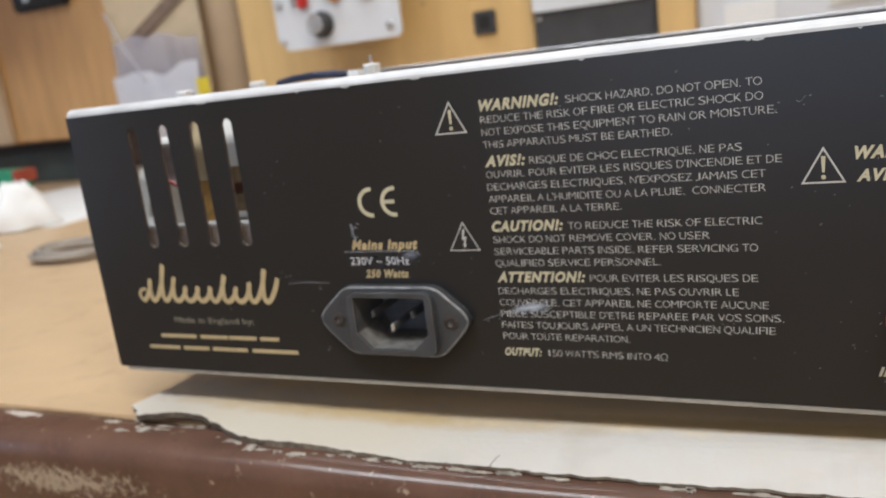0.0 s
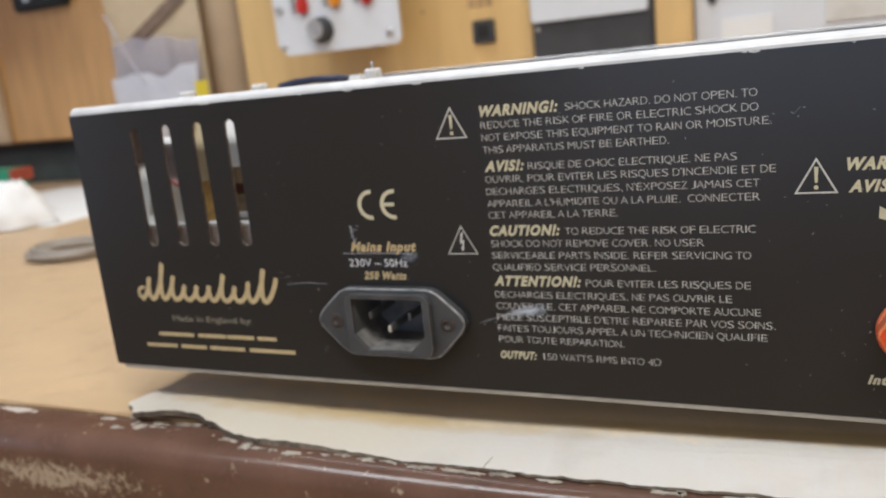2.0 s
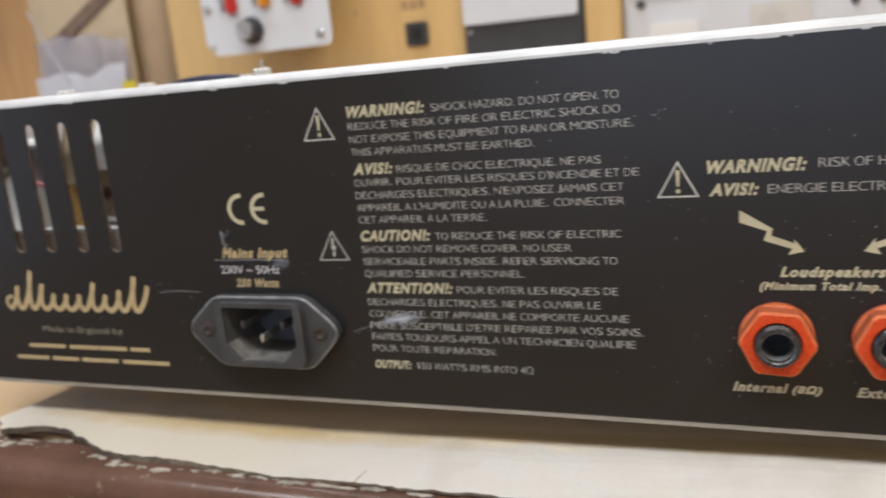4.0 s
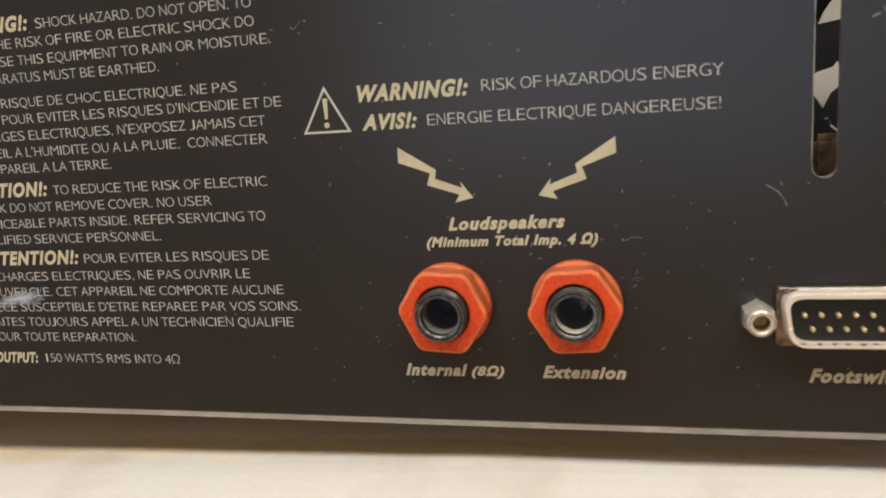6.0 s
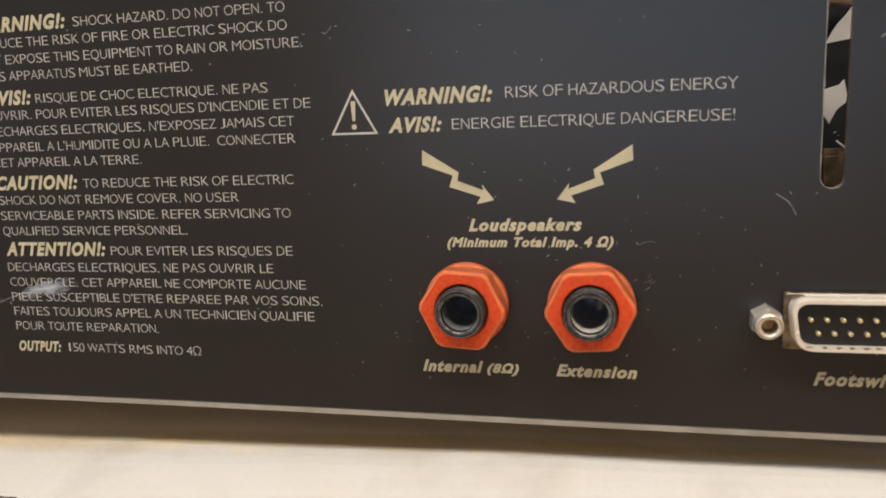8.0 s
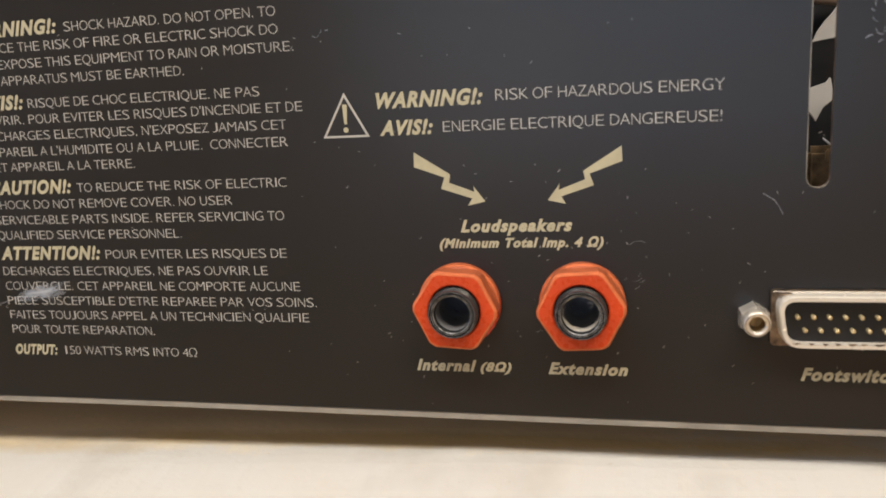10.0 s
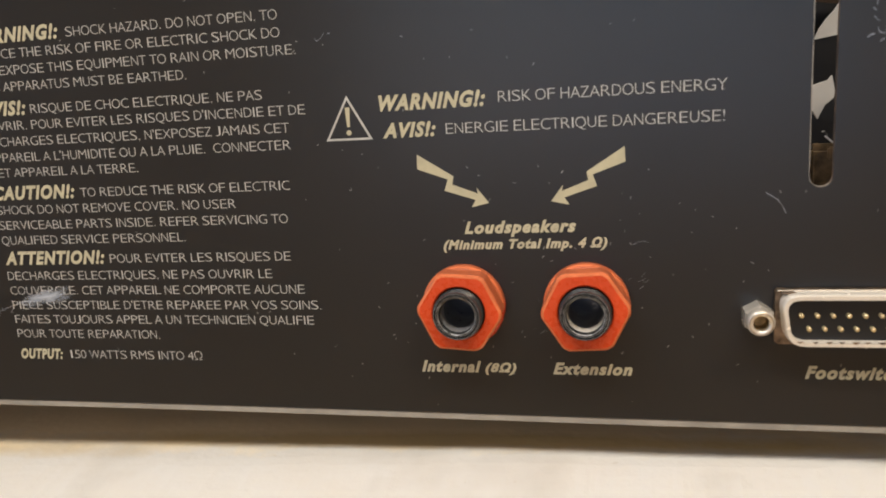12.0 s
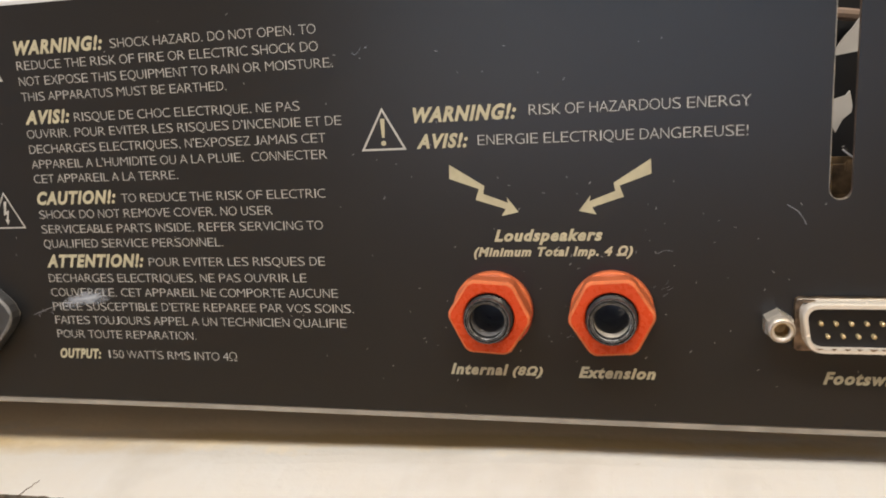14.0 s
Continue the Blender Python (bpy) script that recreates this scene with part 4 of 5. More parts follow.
part("maker_mark", maker_mark(), GOLD_DEEP, amp, "gold flowing maker's mark in plain strokes")
ink_line("printed_legend", "Made in England by:", 0.0324, 0.0683, 0.0415, 0.0022, DIM_INK, amp)
for row, z in (((0.0243, 0.0410), (0.0430, 0.0555), (0.0562, 0.0682), (0.0697, 0.0779)), 0.0355), (((0.0174, 0.0322), (0.0340, 0.0460), (0.0476, 0.0634), (0.0655, 0.0850)), 0.0309):
    for a, b in row:
        part("printed_bar", flat([[(a, z), (b, z), (b, z + 0.0014), (a, z + 0.0014)]]), GOLD_DEEP, amp, "plain gold bar of small print")


# mains inlet
def bevelled(ob, width, clamp=True):
    bv = ob.modifiers.new("edge", "BEVEL")
    bv.width, bv.segments, bv.limit_method, bv.material, bv.use_clamp_overlap = width, 3, "ANGLE", 1, clamp
    # Lighter bevels: worn edges, with their highlight put into the colour.
    ob.data.materials.append(WORN_PLASTIC)
    return ob


def eased(poly, n=5):
    """A polygon of (x, z, radius) with its corners rounded off."""
    out = []
    for i in range(len(poly)):
        p, c, q = (Vector(poly[j % len(poly)][:2]) for j in (i - 1, i, i + 1))
        a, b = c + (p - c).normalized() * poly[i][2], c + (q - c).normalized() * poly[i][2]
        out += [tuple(a * (1 - k / n) ** 2 + c * 2 * (k / n) * (1 - k / n) + b * (k / n) ** 2) for k in range(n + 1)]
    return out


WELL = [(0.1138, 0.0539), (0.1390, 0.0539), (0.1390, 0.0420), (0.1334, 0.0366), (0.1184, 0.0366), (0.1138, 0.0418)]
inlet = bevelled(part("mains_inlet", plate(eased([(0.1095, 0.0568, 0.003), (0.1418, 0.0568, 0.003), (0.1540, 0.0460, 0.0058), (0.1420, 0.0336, 0.003), (0.1095, 0.0336, 0.003), (0.0972, 0.0457, 0.0058)]), [rounded(0.1127, 0.1403, 0.0358, 0.0546, 0.0015)], -0.0038, -0.0001), INLET, amp, "grey-black plastic mains inlet with two screws"), 0.0006, False)
bevelled(part("collar", plate(rounded(0.1116, 0.1414, 0.0349, 0.0555, 0.0034), [WELL], -0.0063, -0.0036), INLET, inlet), 0.0006)
bm = bmesh.new()
ring = [(0.1264 + (px - 0.1264) * 0.994, 0.0452 + (pz - 0.0452) * 0.994) for px, pz in WELL]
a = [bm.verts.new((px, -0.0052, pz)) for px, pz in ring]
b = [bm.verts.new((px, 0.0130, pz)) for px, pz in ring]
for i in range(6):
    bm.faces.new((a[i], a[(i + 1) % 6], b[(i + 1) % 6], b[i]))
bm.faces.new(b)
well = part("socket_well", bm, WELL_PLASTIC, inlet, "deep black socket well, dusty and painted lighter at the bottom")
# Dusty floor, lightened in colour for light falling in from above.
well.data.materials.append(WELL_FLOOR)
for p in well.data.polygons:
    if p.center.z < 0.0405 and abs(p.normal.y) < 0.5:
        p.material_index = 1
for px, pz, tip in ((0.1192, 0.0477, -0.0042), (0.1262, 0.0437, -0.0052), (0.1332, 0.0477, -0.0042)):
    # Added dark shank: shade on the pin's length put into a dark part.
    part("shaded_shank", box(px - 0.00038, px + 0.00038, tip + 0.0012, 0.0128, pz - 0.0011, pz + 0.0011), WELL_PLASTIC, inlet)
    # Outer tips are toned down for the well's shade.
    part("pin", box(px - 0.00042, px + 0.00042, tip, tip + 0.0013, pz - 0.0013, pz + 0.0013, 0.0003), TIP if pz < 0.045 else PIN, inlet, "bright contact pin tip")
for sx in (0.1062, 0.1462):
    part("screw", spun(bmesh.new(), [(-0.0030, 0.0025), (-0.0041, 0.0023), (-0.0044, 0.0014), (-0.0040, 0.0009), (-0.0036, 0.0008)], sx, 0.0456, 24, close_front=True), BRASS, inlet, "small dark screw in the inlet flange")


# loudspeaker sockets
def jack(jx, jz, spin, sleeve, deep):
    """A socket with a red nut: a round flange, six flats rising from it, and a threaded bush."""
    bm = bmesh.new()
    n = 96
    R, r6 = 0.0087, 0.0092

    def hexr(a):
        q = (a - radians(spin)) % radians(60) - radians(30)
        return min(0.0088, r6 * 0.866 / math.cos(q))
    def scoop(k):
        """Each flat runs out into the round flange in a shallow scoop."""
        return lambda a: max(hexr(a), R * k)
    rings = [(-0.0001, lambda a: R), (-0.0015, lambda a: R), (-0.0020, lambda a: R * 0.985), (-0.0023, scoop(0.955)), (-0.0026, scoop(0.925)), (-0.0031, scoop(0.898)), (-0.0038, scoop(0.876)), (-0.0047, hexr)]
    rings += [(-0.0062, hexr), (-0.0066, lambda a: hexr(a) * 0.985), (-0.0069, lambda a: hexr(a) * 0.955), (-0.0070, lambda a: hexr(a) * 0.925), (-0.0070, lambda a: 0.0057), (-0.0068, lambda a: 0.0054), (-0.0060, lambda a: 0.0053), (-0.0030, lambda a: 0.0053)]
    loops = []
    for y, f in rings:
        loops.append([bm.verts.new((jx + f(2 * math.pi * i / n) * math.cos(2 * math.pi * i / n), y, jz + f(2 * math.pi * i / n) * math.sin(2 * math.pi * i / n))) for i in range(n)])
    for a, b in zip(loops, loops[1:]):
        for i in range(n):
            bm.faces.new((a[i], a[(i + 1) % n], b[(i + 1) % n], b[i]))
    nut = part("jack_socket", bm, RED, amp, "red plastic nut on a loudspeaker socket")
    nut.data.materials.append(RED_DULL)
    nut.data.materials.append(RED_EDGE)
    for p in nut.data.polygons:
        if p.center.y > -0.00697 and (p.center.x - jx) ** 2 + (p.center.z - jz) ** 2 > 0.0064 ** 2:
            p.material_index = 2 if p.center.y < -0.0064 or -0.00216 < p.center.y < -0.0016 and p.normal.z > -0.2 else 1 if p.normal.z > 0.1 else 0   # rubbed edges and dusty upper flanks, highlight and top light put into both
    rings = [(0.0005, 0.0049)]
    y = -0.0040
    while y > -0.0084:
        rings += [(y, 0.0048), (y - 0.0003, 0.0051), (y - 0.0006, 0.0048)]
        y -= 0.0007
    rings += [(-0.0090, 0.0049), (-0.0093, 0.00485), (-0.0095, 0.0047), (-0.0095, 0.00462), (-0.0091, 0.0045), (-0.0091, 0.0043), (-0.0095, 0.0042), (-0.0095, 0.00412), (-0.0094, 0.0039), (-0.0092, 0.00372), (-0.0084, 0.0036), (-0.0078, 0.0036)]
    bush = part("threaded_bush", spun(bmesh.new(), rings, jx, jz, 64), BUSH, nut, "black threaded socket bush with pale glints painted on its rims")
    # Rim rings get a paler colour for the glints along them.
    bush.data.materials.append(BUSH_RIM)
    for p in bush.data.polygons:
        reach = math.hypot(p.center.x - jx, p.center.z - jz)
        if p.center.y < -0.0090 and (0.00458 < reach < 0.00475 or 0.00410 < reach < 0.00422 or 0.0036 < reach < 0.00385):
            p.material_index = 1
    smooth(part("contact_sleeve", spun(bmesh.new(), [(-0.0079, 0.0036), ((deep - 0.0079) / 2, 0.00355), (deep, 0.0035)], jx, jz, 40), sleeve, nut, "metal sleeve inside the socket"))
    smooth(part("bore", spun(bmesh.new(), [(deep - 0.0001, 0.0036), (0.006, 0.0034)], jx, jz, 32, close_front=True), BORE, nut))


jack(*JACKS[0], -4, SLEEVE, -0.0050)
jack(*JACKS[1], 3, NICKEL, -0.0055)
part("lint", tube([(0.2990, -0.0090, 0.0492), (0.2996, -0.0093, 0.0495), (0.2998, -0.0094, 0.0501), (0.2993, -0.0094, 0.0505), (0.2988, -0.0092, 0.0502)], 0.00006, 6), SPECK, amp, "curl of lint in the socket")


# footswitch connector
def d_ring(cx, cz, wt, wb, h, r, n=6):
    """A D-shaped ring: wider at the top."""
    corners = [(cx + wt / 2, cz + h / 2), (cx - wt / 2, cz + h / 2), (cx - wb / 2, cz - h / 2), (cx + wb / 2, cz - h / 2)]
    out = []
    for i in range(4):
        p, c, q = Vector(corners[i - 1]), Vector(corners[i]), Vector(corners[(i + 1) % 4])
        a, b = c + (p - c).normalized() * r, c + (q - c).normalized() * r
        for k in range(n + 1):
            t = k / n
            out.append(tuple(a * (1 - t) ** 2 + c * 2 * t * (1 - t) + b * t * t))
    return out


CX, CZ = 0.3470, 0.0455
conn = part("footswitch_connector", plate(rounded(CX - 0.0138, CX + 0.0138, CZ - 0.0055, CZ + 0.0054, 0.0008), [d_ring(CX, CZ, 0.0236, 0.0212, 0.0082, 0.0022)], -0.0016, -0.0001), TARNISH, amp, "tarnished nickel fifteen pin connector")
rings = [d_ring(CX, CZ, w, w - 0.0024, h, r) for w, h, r in ((0.0268, 0.0103, 0.0034), (0.0266, 0.0102, 0.0034), (0.0261, 0.0098, 0.0032), (0.0248, 0.0083, 0.0027), (0.0244, 0.0080, 0.0026))]
bm = bmesh.new()
loops = [[bm.verts.new((px, py, pz)) for px, pz in ring] for ring, py in zip(rings, (-0.0014, -0.0044, -0.0050, -0.0050, -0.0012))]
for a, b in zip(loops, loops[1:]):
    for i in range(len(a)):
        bm.faces.new((a[i], a[(i + 1) % len(a)], b[(i + 1) % len(a)], b[i]))
part("shell", bm, NICKEL, conn, "bright nickel connector shell")
part("insert", plate(d_ring(CX, CZ, 0.0246, 0.0222, 0.0082, 0.0026), [], -0.0032, -0.0006), CAVITY, conn, "black connector insert")
for count, pz in ((8, CZ + 0.0009), (7, CZ - 0.0017)):
    for k in range(count):
        px = CX + 0.0002 + (k - (count - 1) / 2) * 0.00277
        smooth(part("pin", spun(bmesh.new(), [(-0.0014, 0.00040), (-0.0038, 0.00044), (-0.0042, 0.00044), (-0.0044, 0.00039), (-0.00452, 0.00028), (-0.00456, 0.00012)], px, pz, 14, close_front=True), GOLD_PIN, conn))
# Bright strip laid on as the light caught by the plate's edge.
part("edge_highlight", box(CX - 0.0135, CX + 0.0135, -0.00185, -0.0016, CZ + 0.00512, CZ + 0.00538, 0.00008, 1), POST, conn, "highlight strip along the top edge of the connector plate")
# Solid dark strip for the shade between plate and shell.
part("gap_shade", box(CX - 0.0128, CX + 0.0128, -0.0030, -0.0016, CZ + 0.00485, CZ + 0.0051), TARNISH, conn, "dark strip standing for the shaded gap over the shell")
wear = random.Random(9)
for k in range(9):
    px = CX - 0.0098 + 0.0024 * k + wear.uniform(-0.0004, 0.0004)
    w, h = wear.uniform(0.0005, 0.0011), wear.uniform(0.00025, 0.0005)
    part("tarnish_mark", plate([(px - w, CZ - 0.00395), (px + w, CZ - 0.00395), (px + 0.5 * w, CZ - 0.00395 - 0.5 * h), (px - 0.2 * w, CZ - 0.00395 - h)], [], -0.00506, -0.0048), TARNISH, conn, "brown tarnish on the shell's lip")
for px in (CX - 0.01700, CX + 0.01700):
    part("hex_post", spun(bmesh.new(), [(-0.0001, 0.0030), (-0.0036, 0.0030), (-0.0043, 0.0028), (-0.0047, 0.0025), (-0.0047, 0.0022)], px, CZ, 6, 0.50), POST, conn, "hexagonal screw post")
    smooth(part("post_tip", spun(bmesh.new(), [(-0.0044, 0.00262), (-0.0058, 0.00258), (-0.0064, 0.00240), (-0.0066, 0.00215), (-0.0066, 0.00165), (-0.0063, 0.00148), (-0.0058, 0.00140)], px, CZ, 32), POST, conn))
    part("post_groove", spun(bmesh.new(), [(-0.0066, 0.00222), (-0.00667, 0.00218), (-0.00667, 0.00208), (-0.0066, 0.00204)], px, CZ, 32), TARNISH, conn, "dark line round the rim")
    part("thread_hole", spun(bmesh.new(), [(-0.0060, 0.00144), (-0.0052, 0.00132), (-0.0048, 0.00138), (-0.0044, 0.00130), (-0.0034, 0.00124)], px, CZ, 20, close_front=True), THREAD, conn, "dull brass threaded hole")

# ---- things behind, on and over the bench ----
backboard = thing("wooden_backboard", "orange plywood upright board behind the bench", "board")
part("panel", box(-0.440, -0.030, WALL, WALL + 0.02, BENCH, 0.80, 0.002), PLY, backboard)
for a, b in ((-0.108, -0.098), (-0.096, -0.087), (-0.085, -0.077)):
    part("printed_bar", box(a, b, WALL - 0.0006, WALL - 0.0001, 0.191, 0.201), STENCIL, backboard, "faint brown stencilled bars")
part("label", box(-0.160, -0.064, WALL - 0.0010, WALL - 0.0001, 0.2285, 0.27), PAPER, backboard, "white paper label")
part("knot", spun(bmesh.new(), [(WALL - 0.0001, 0.003), (WALL - 0.0004, 0.0025)], -0.167, 0.194, 16, close_front=True), STENCIL, backboard, "small brown knot")
sock = thing("wall_socket", "small black square socket on the plywood board", "socket")
part("plate", box(-0.1033, -0.0757, WALL - 0.005, WALL, 0.1490, 0.1758, 0.0015), CHARCOAL, sock)
part("insert", box(-0.097, -0.082, WALL - 0.0062, WALL - 0.0051, 0.155, 0.170, 0.0005), DARK, sock)

unit = thing("control_box", "white control box with coloured buttons and a black knob", "control box")
BY = 0.610
part("body", box(-0.305, -0.215, BY + 0.0025, WALL, 0.163, 0.318, 0.006), CHARCOAL, unit)
part("face_plate", plate([(-0.3080, 0.1575)] + rounded(-0.3205, -0.1560, 0.1575, 0.322, 0.008)[27:] + rounded(-0.3205, -0.1560, 0.1575, 0.322, 0.008)[:18] + [(-0.3205, 0.1700)], [], BY, BY + 0.0025), WHITE, unit, "white face plate with rounded corners")


def fluted_knob(cx, cz, y0):
    bm = bmesh.new()
    n = 48
    loops = []
    for y, r in ((y0, 0.0150), (y0 - 0.003, 0.0150), (y0 - 0.0035, 0.0128), (y0 - 0.016, 0.0118), (y0 - 0.0175, 0.0100)):
        loops.append([bm.verts.new((cx + (r + 0.0005 * (i % 4 > 1)) * math.cos(2 * math.pi * i / n), y, cz + (r + 0.0005 * (i % 4 > 1)) * math.sin(2 * math.pi * i / n))) for i in range(n)])
    for a, b in zip(loops, loops[1:]):
        for i in range(n):
            bm.faces.new((a[i], a[(i + 1) % n], b[(i + 1) % n], b[i]))
    bm.faces.new(loops[-1])
    return bm


part("knob", fluted_knob(-0.2565, 0.1818, BY - 0.0001), CHARCOAL, unit, "black fluted knob")
part("knob_cap", spun(bmesh.new(), [(BY - 0.0176, 0.0106), (BY - 0.0190, 0.0100), (BY - 0.0184, 0.0080), (BY - 0.0186, 0.0040)], -0.2565, 0.1818, 24, close_front=True), STEEL, unit, "dull metal knob cap")
for bx, bz, m, nm in ((-0.2775, 0.2100, RED_PLAIN, "red button"), (-0.2340, 0.2125, ORANGE_PLAIN, "orange button"), (-0.1925, 0.2110, RED_PLAIN, "red button")):
    part("button", box(bx - 0.0072, bx + 0.0072, BY - 0.0085, BY - 0.0001, bz - 0.0078, bz + 0.0120, 0.003), m, unit, nm)
    part("switch_lever", box(bx - 0.016, bx - 0.0115, BY - 0.005, BY - 0.0001, bz - 0.004, bz + 0.024, 0.001), STEEL, unit)
part("lens_cap", spun(bmesh.new(), [(BY - 0.0001, 0.0065), (BY - 0.006, 0.0062), (BY - 0.008, 0.004)], -0.1920, 0.2265, 20, close_front=True), WHITE, unit, "white indicator")
for bx, bz, r in ((-0.3120, 0.2110, 0.0055), (-0.1690, 0.1705, 0.0052), (-0.3120, 0.1680, 0.004)):
    part("screw", spun(bmesh.new(), [(BY - 0.0001, r), (BY - 0.0025, r * 0.95), (BY - 0.0032, r * 0.6)], bx, bz, 20, close_front=True), STEEL, unit)

case = thing("instrument_case", "charcoal instrument case with a white front sheet", "instrument")
part("body", box(-0.0275, 0.1085, 0.690, 0.80, BENCH, 0.40, 0.003), CHARCOAL, case)
part("front_sheet", plate(rounded(-0.0270, 0.1030, 0.1645, 0.39, 0.004), [], 0.6855, 0.6898), WHITE, case, "white front sheet")
part("mark", box(0.040, 0.0432, 0.6848, 0.6853, 0.187, 0.194), CHARCOAL, case)
part("screw", spun(bmesh.new(), [(0.6899, 0.0026), (0.6880, 0.0024)], -0.021, 0.157, 16, close_front=True), STEEL, case)

post = thing("wooden_post", "orange pine upright between the units", "post", "wooden uprights")
part("timber", box(0.1095, 0.1480, 0.692, 0.80, BENCH, 0.85, 0.002), PLY, post)
post2 = thing("wooden_post", "orange pine upright, its side made darker as shade", "post", "wooden uprights")
part("timber", box(0.4225, 0.4665, 0.692, 0.80, BENCH, 0.85, 0.002), PLY, post2)
# The upright's side face, its shade put into a darker wood.
part("shaded_side", box(0.4670, 0.4905, 0.697, 0.80, BENCH, 0.85, 0.002), PLY_DARK, post2, "side of the upright in darker pine for its shade")

notice = thing("white_panel", "white enamel panel with paper notes and dark fittings", "panel")
part("sheet", box(0.1490, 0.4215, 0.705, 0.80, BENCH, 0.70, 0.003), WHITE, notice)
part("paper_note", box(0.158, 0.222, 0.7025, 0.7048, 0.172, 0.25), PAPER, notice, "white paper note")
part("paper_note", box(0.176, 0.226, 0.7025, 0.7048, 0.118, 0.146), PAPER, notice, "white paper note")
part("paper_note", box(0.276, 0.333, 0.7025, 0.7048, 0.132, 0.155), BOARD, notice, "cream paper note")
for bx, bz, r in ((0.1675, 0.1670, 0.0045), (0.3735, 0.1665, 0.0070), (0.3735, 0.1495, 0.0040), (0.3985, 0.1480, 0.0038)):
    part("fitting", spun(bmesh.new(), [(0.7049, r), (0.7015, r * 0.95), (0.7000, r * 0.6)], bx, bz, 20, close_front=True), CHARCOAL, notice)
tagged(part("dark_post", box(0.4915, 0.5040, 0.692, 0.80, BENCH, 0.85, 0.002), DARK), "dark brown narrow upright beside the pine post", "post")
tagged(part("grey_strip", box(0.5050, 0.5215, 0.700, 0.80, BENCH, 0.85, 0.002), BEIGE), "grey-beige narrow strip of board", "board")
crate = thing("blue_crate", "pale blue plastic crate standing on the bench", "crate")
part("crate_body", box(0.5230, 0.74, 0.690, 0.80, BENCH, 0.46, 0.006), BLUE, crate)
part("crate_rim", box(0.5225, 0.745, 0.686, 0.80, 0.461, 0.480, 0.004), BLUE, crate)

roll = thing("cardboard_tube", "beige cardboard tube standing upright on the bench", "tube")
smooth(part("tube_wall", turned(bmesh.new(), [(BENCH, 0.044), (0.80, 0.044)], -0.503, 0.757, 40), TUBE_CARD, roll))
part("end_cap", turned(bmesh.new(), [(0.8001, 0.0445), (0.806, 0.0445)], -0.503, 0.757, 40), WHITE, roll, "white plastic end cap")

bag = thing("plastic_bag", "crumpled clear plastic bag hanging by the wooden board", "bag")


def crumpled(x0, x1, z0, z1, y, d, seed, nx=44, nz=60):
    bm = bmesh.new()
    g = []
    for i in range(nx + 1):
        px = x0 + (x1 - x0) * i / nx
        row = []
        for j in range(nz + 1):
            pz = z0 + (z1 - z0) * j / nz * (1 + 0.11 * noise.noise((px * 24, seed, 0.5)))
            py = y + d * noise.noise((px * 9 + seed, seed, pz * 7)) + 0.5 * d * noise.noise((px * 26 + seed, 2.0, pz * 19 + px * 20))
            row.append(bm.verts.new((px + 0.01 * noise.noise((seed, pz * 8, px * 3)), py, pz)))
        g.append(row)
    for i in range(nx):
        for j in range(nz):
            bm.faces.new((g[i][j], g[i + 1][j], g[i + 1][j + 1], g[i][j + 1]))
    return bm


part("backing_card", plate([(-0.652, BENCH), (-0.497, BENCH), (-0.497, 0.42), (-0.690, 0.42), (-0.664, 0.262)], [], 0.6900, 0.6920), TAN_CARD, bag, "tan card inside the bag")
smooth(part("film", crumpled(-0.655, -0.496, BENCH, 0.202, 0.680, 0.006, 1.3), BAG, bag))
smooth(part("film", crumpled(-0.652, -0.496, BENCH, 0.158, 0.668, 0.005, 4.1), BAG_WHITE, bag, "whitish bunched film at the bottom"))
part("sticker", box(-0.497, -0.476, 0.6590, 0.6600, 0.119, 0.142), YELLOW, bag, "yellow sticker")
part("seam", tube([(-0.664, 0.6860, 0.248), (-0.624, 0.6700, 0.197), (-0.584, 0.6600, 0.146)], 0.0016, 8), BAG, bag)
strip = box(-0.058, 0.058, 0.6865, 0.6895, -0.0095, 0.0095, 0.001)
bmesh.ops.rotate(strip, verts=strip.verts, cent=(0, 0.688, 0), matrix=Matrix.Rotation(radians(-29), 3, "Y"))
bmesh.ops.translate(strip, verts=strip.verts, vec=(-0.571, 0, 0.231))
part("strap", strip, STRAP, bag, "dull brown strap behind the film")

# Shelf above the view, added to shade the cabinet's upper front.
tagged(part("unseen_shelf", box(-1.40, -0.67, 0.42, 0.6995, 0.43, 0.45, 0.003), PLY_DARK), "unseen orange wood shelf on the cabinet front, added for its shadow", "shelf")
cab = thing("wooden_cabinet", "orange wood wall cabinet over a dark recess", "cabinet")
part("front", box(-1.40, -0.658, 0.700, 0.720, 0.076, 0.80, 0.003), PLY_CAB, cab)
part("side", box(-0.676, -0.658, 0.7205, 0.83, 0.076, 0.80, 0.003), PLY_DARK, cab)
part("base", box(-1.40, -0.677, 0.7205, 0.83, 0.076, 0.094), PLY_DARK, cab)
part("rail", box(-1.40, -0.915, 0.688, 0.6995, 0.076, 0.80, 0.003), BEIGE, cab, "greyish upright rail")
sock2 = thing("double_socket", "black double socket on the wooden cabinet", "socket")
part("plate", box(-0.842, -0.732, 0.685, 0.6998, 0.272, 0.34, 0.004), DARK, sock2)
for sx in (-0.815, -0.770):
    part("button", box(sx, sx + 0.013, 0.6830, 0.6848, 0.285, 0.296, 0.001), STEEL, sock2)
# Made-up dark block standing for the shade under the cabinet.
recess_fill = thing("recess_block", "dark green block filling the shaded recess under the cabinet", "tool box")
part("recess_lower", box(-1.3, -0.60, 0.745, 0.825, BENCH, 0.058, 0.004), GREEN_DARK, recess_fill)
part("recess_upper", box(-1.3, -0.60, 0.743, 0.825, 0.0585, 0.073, 0.003), DARK, recess_fill)

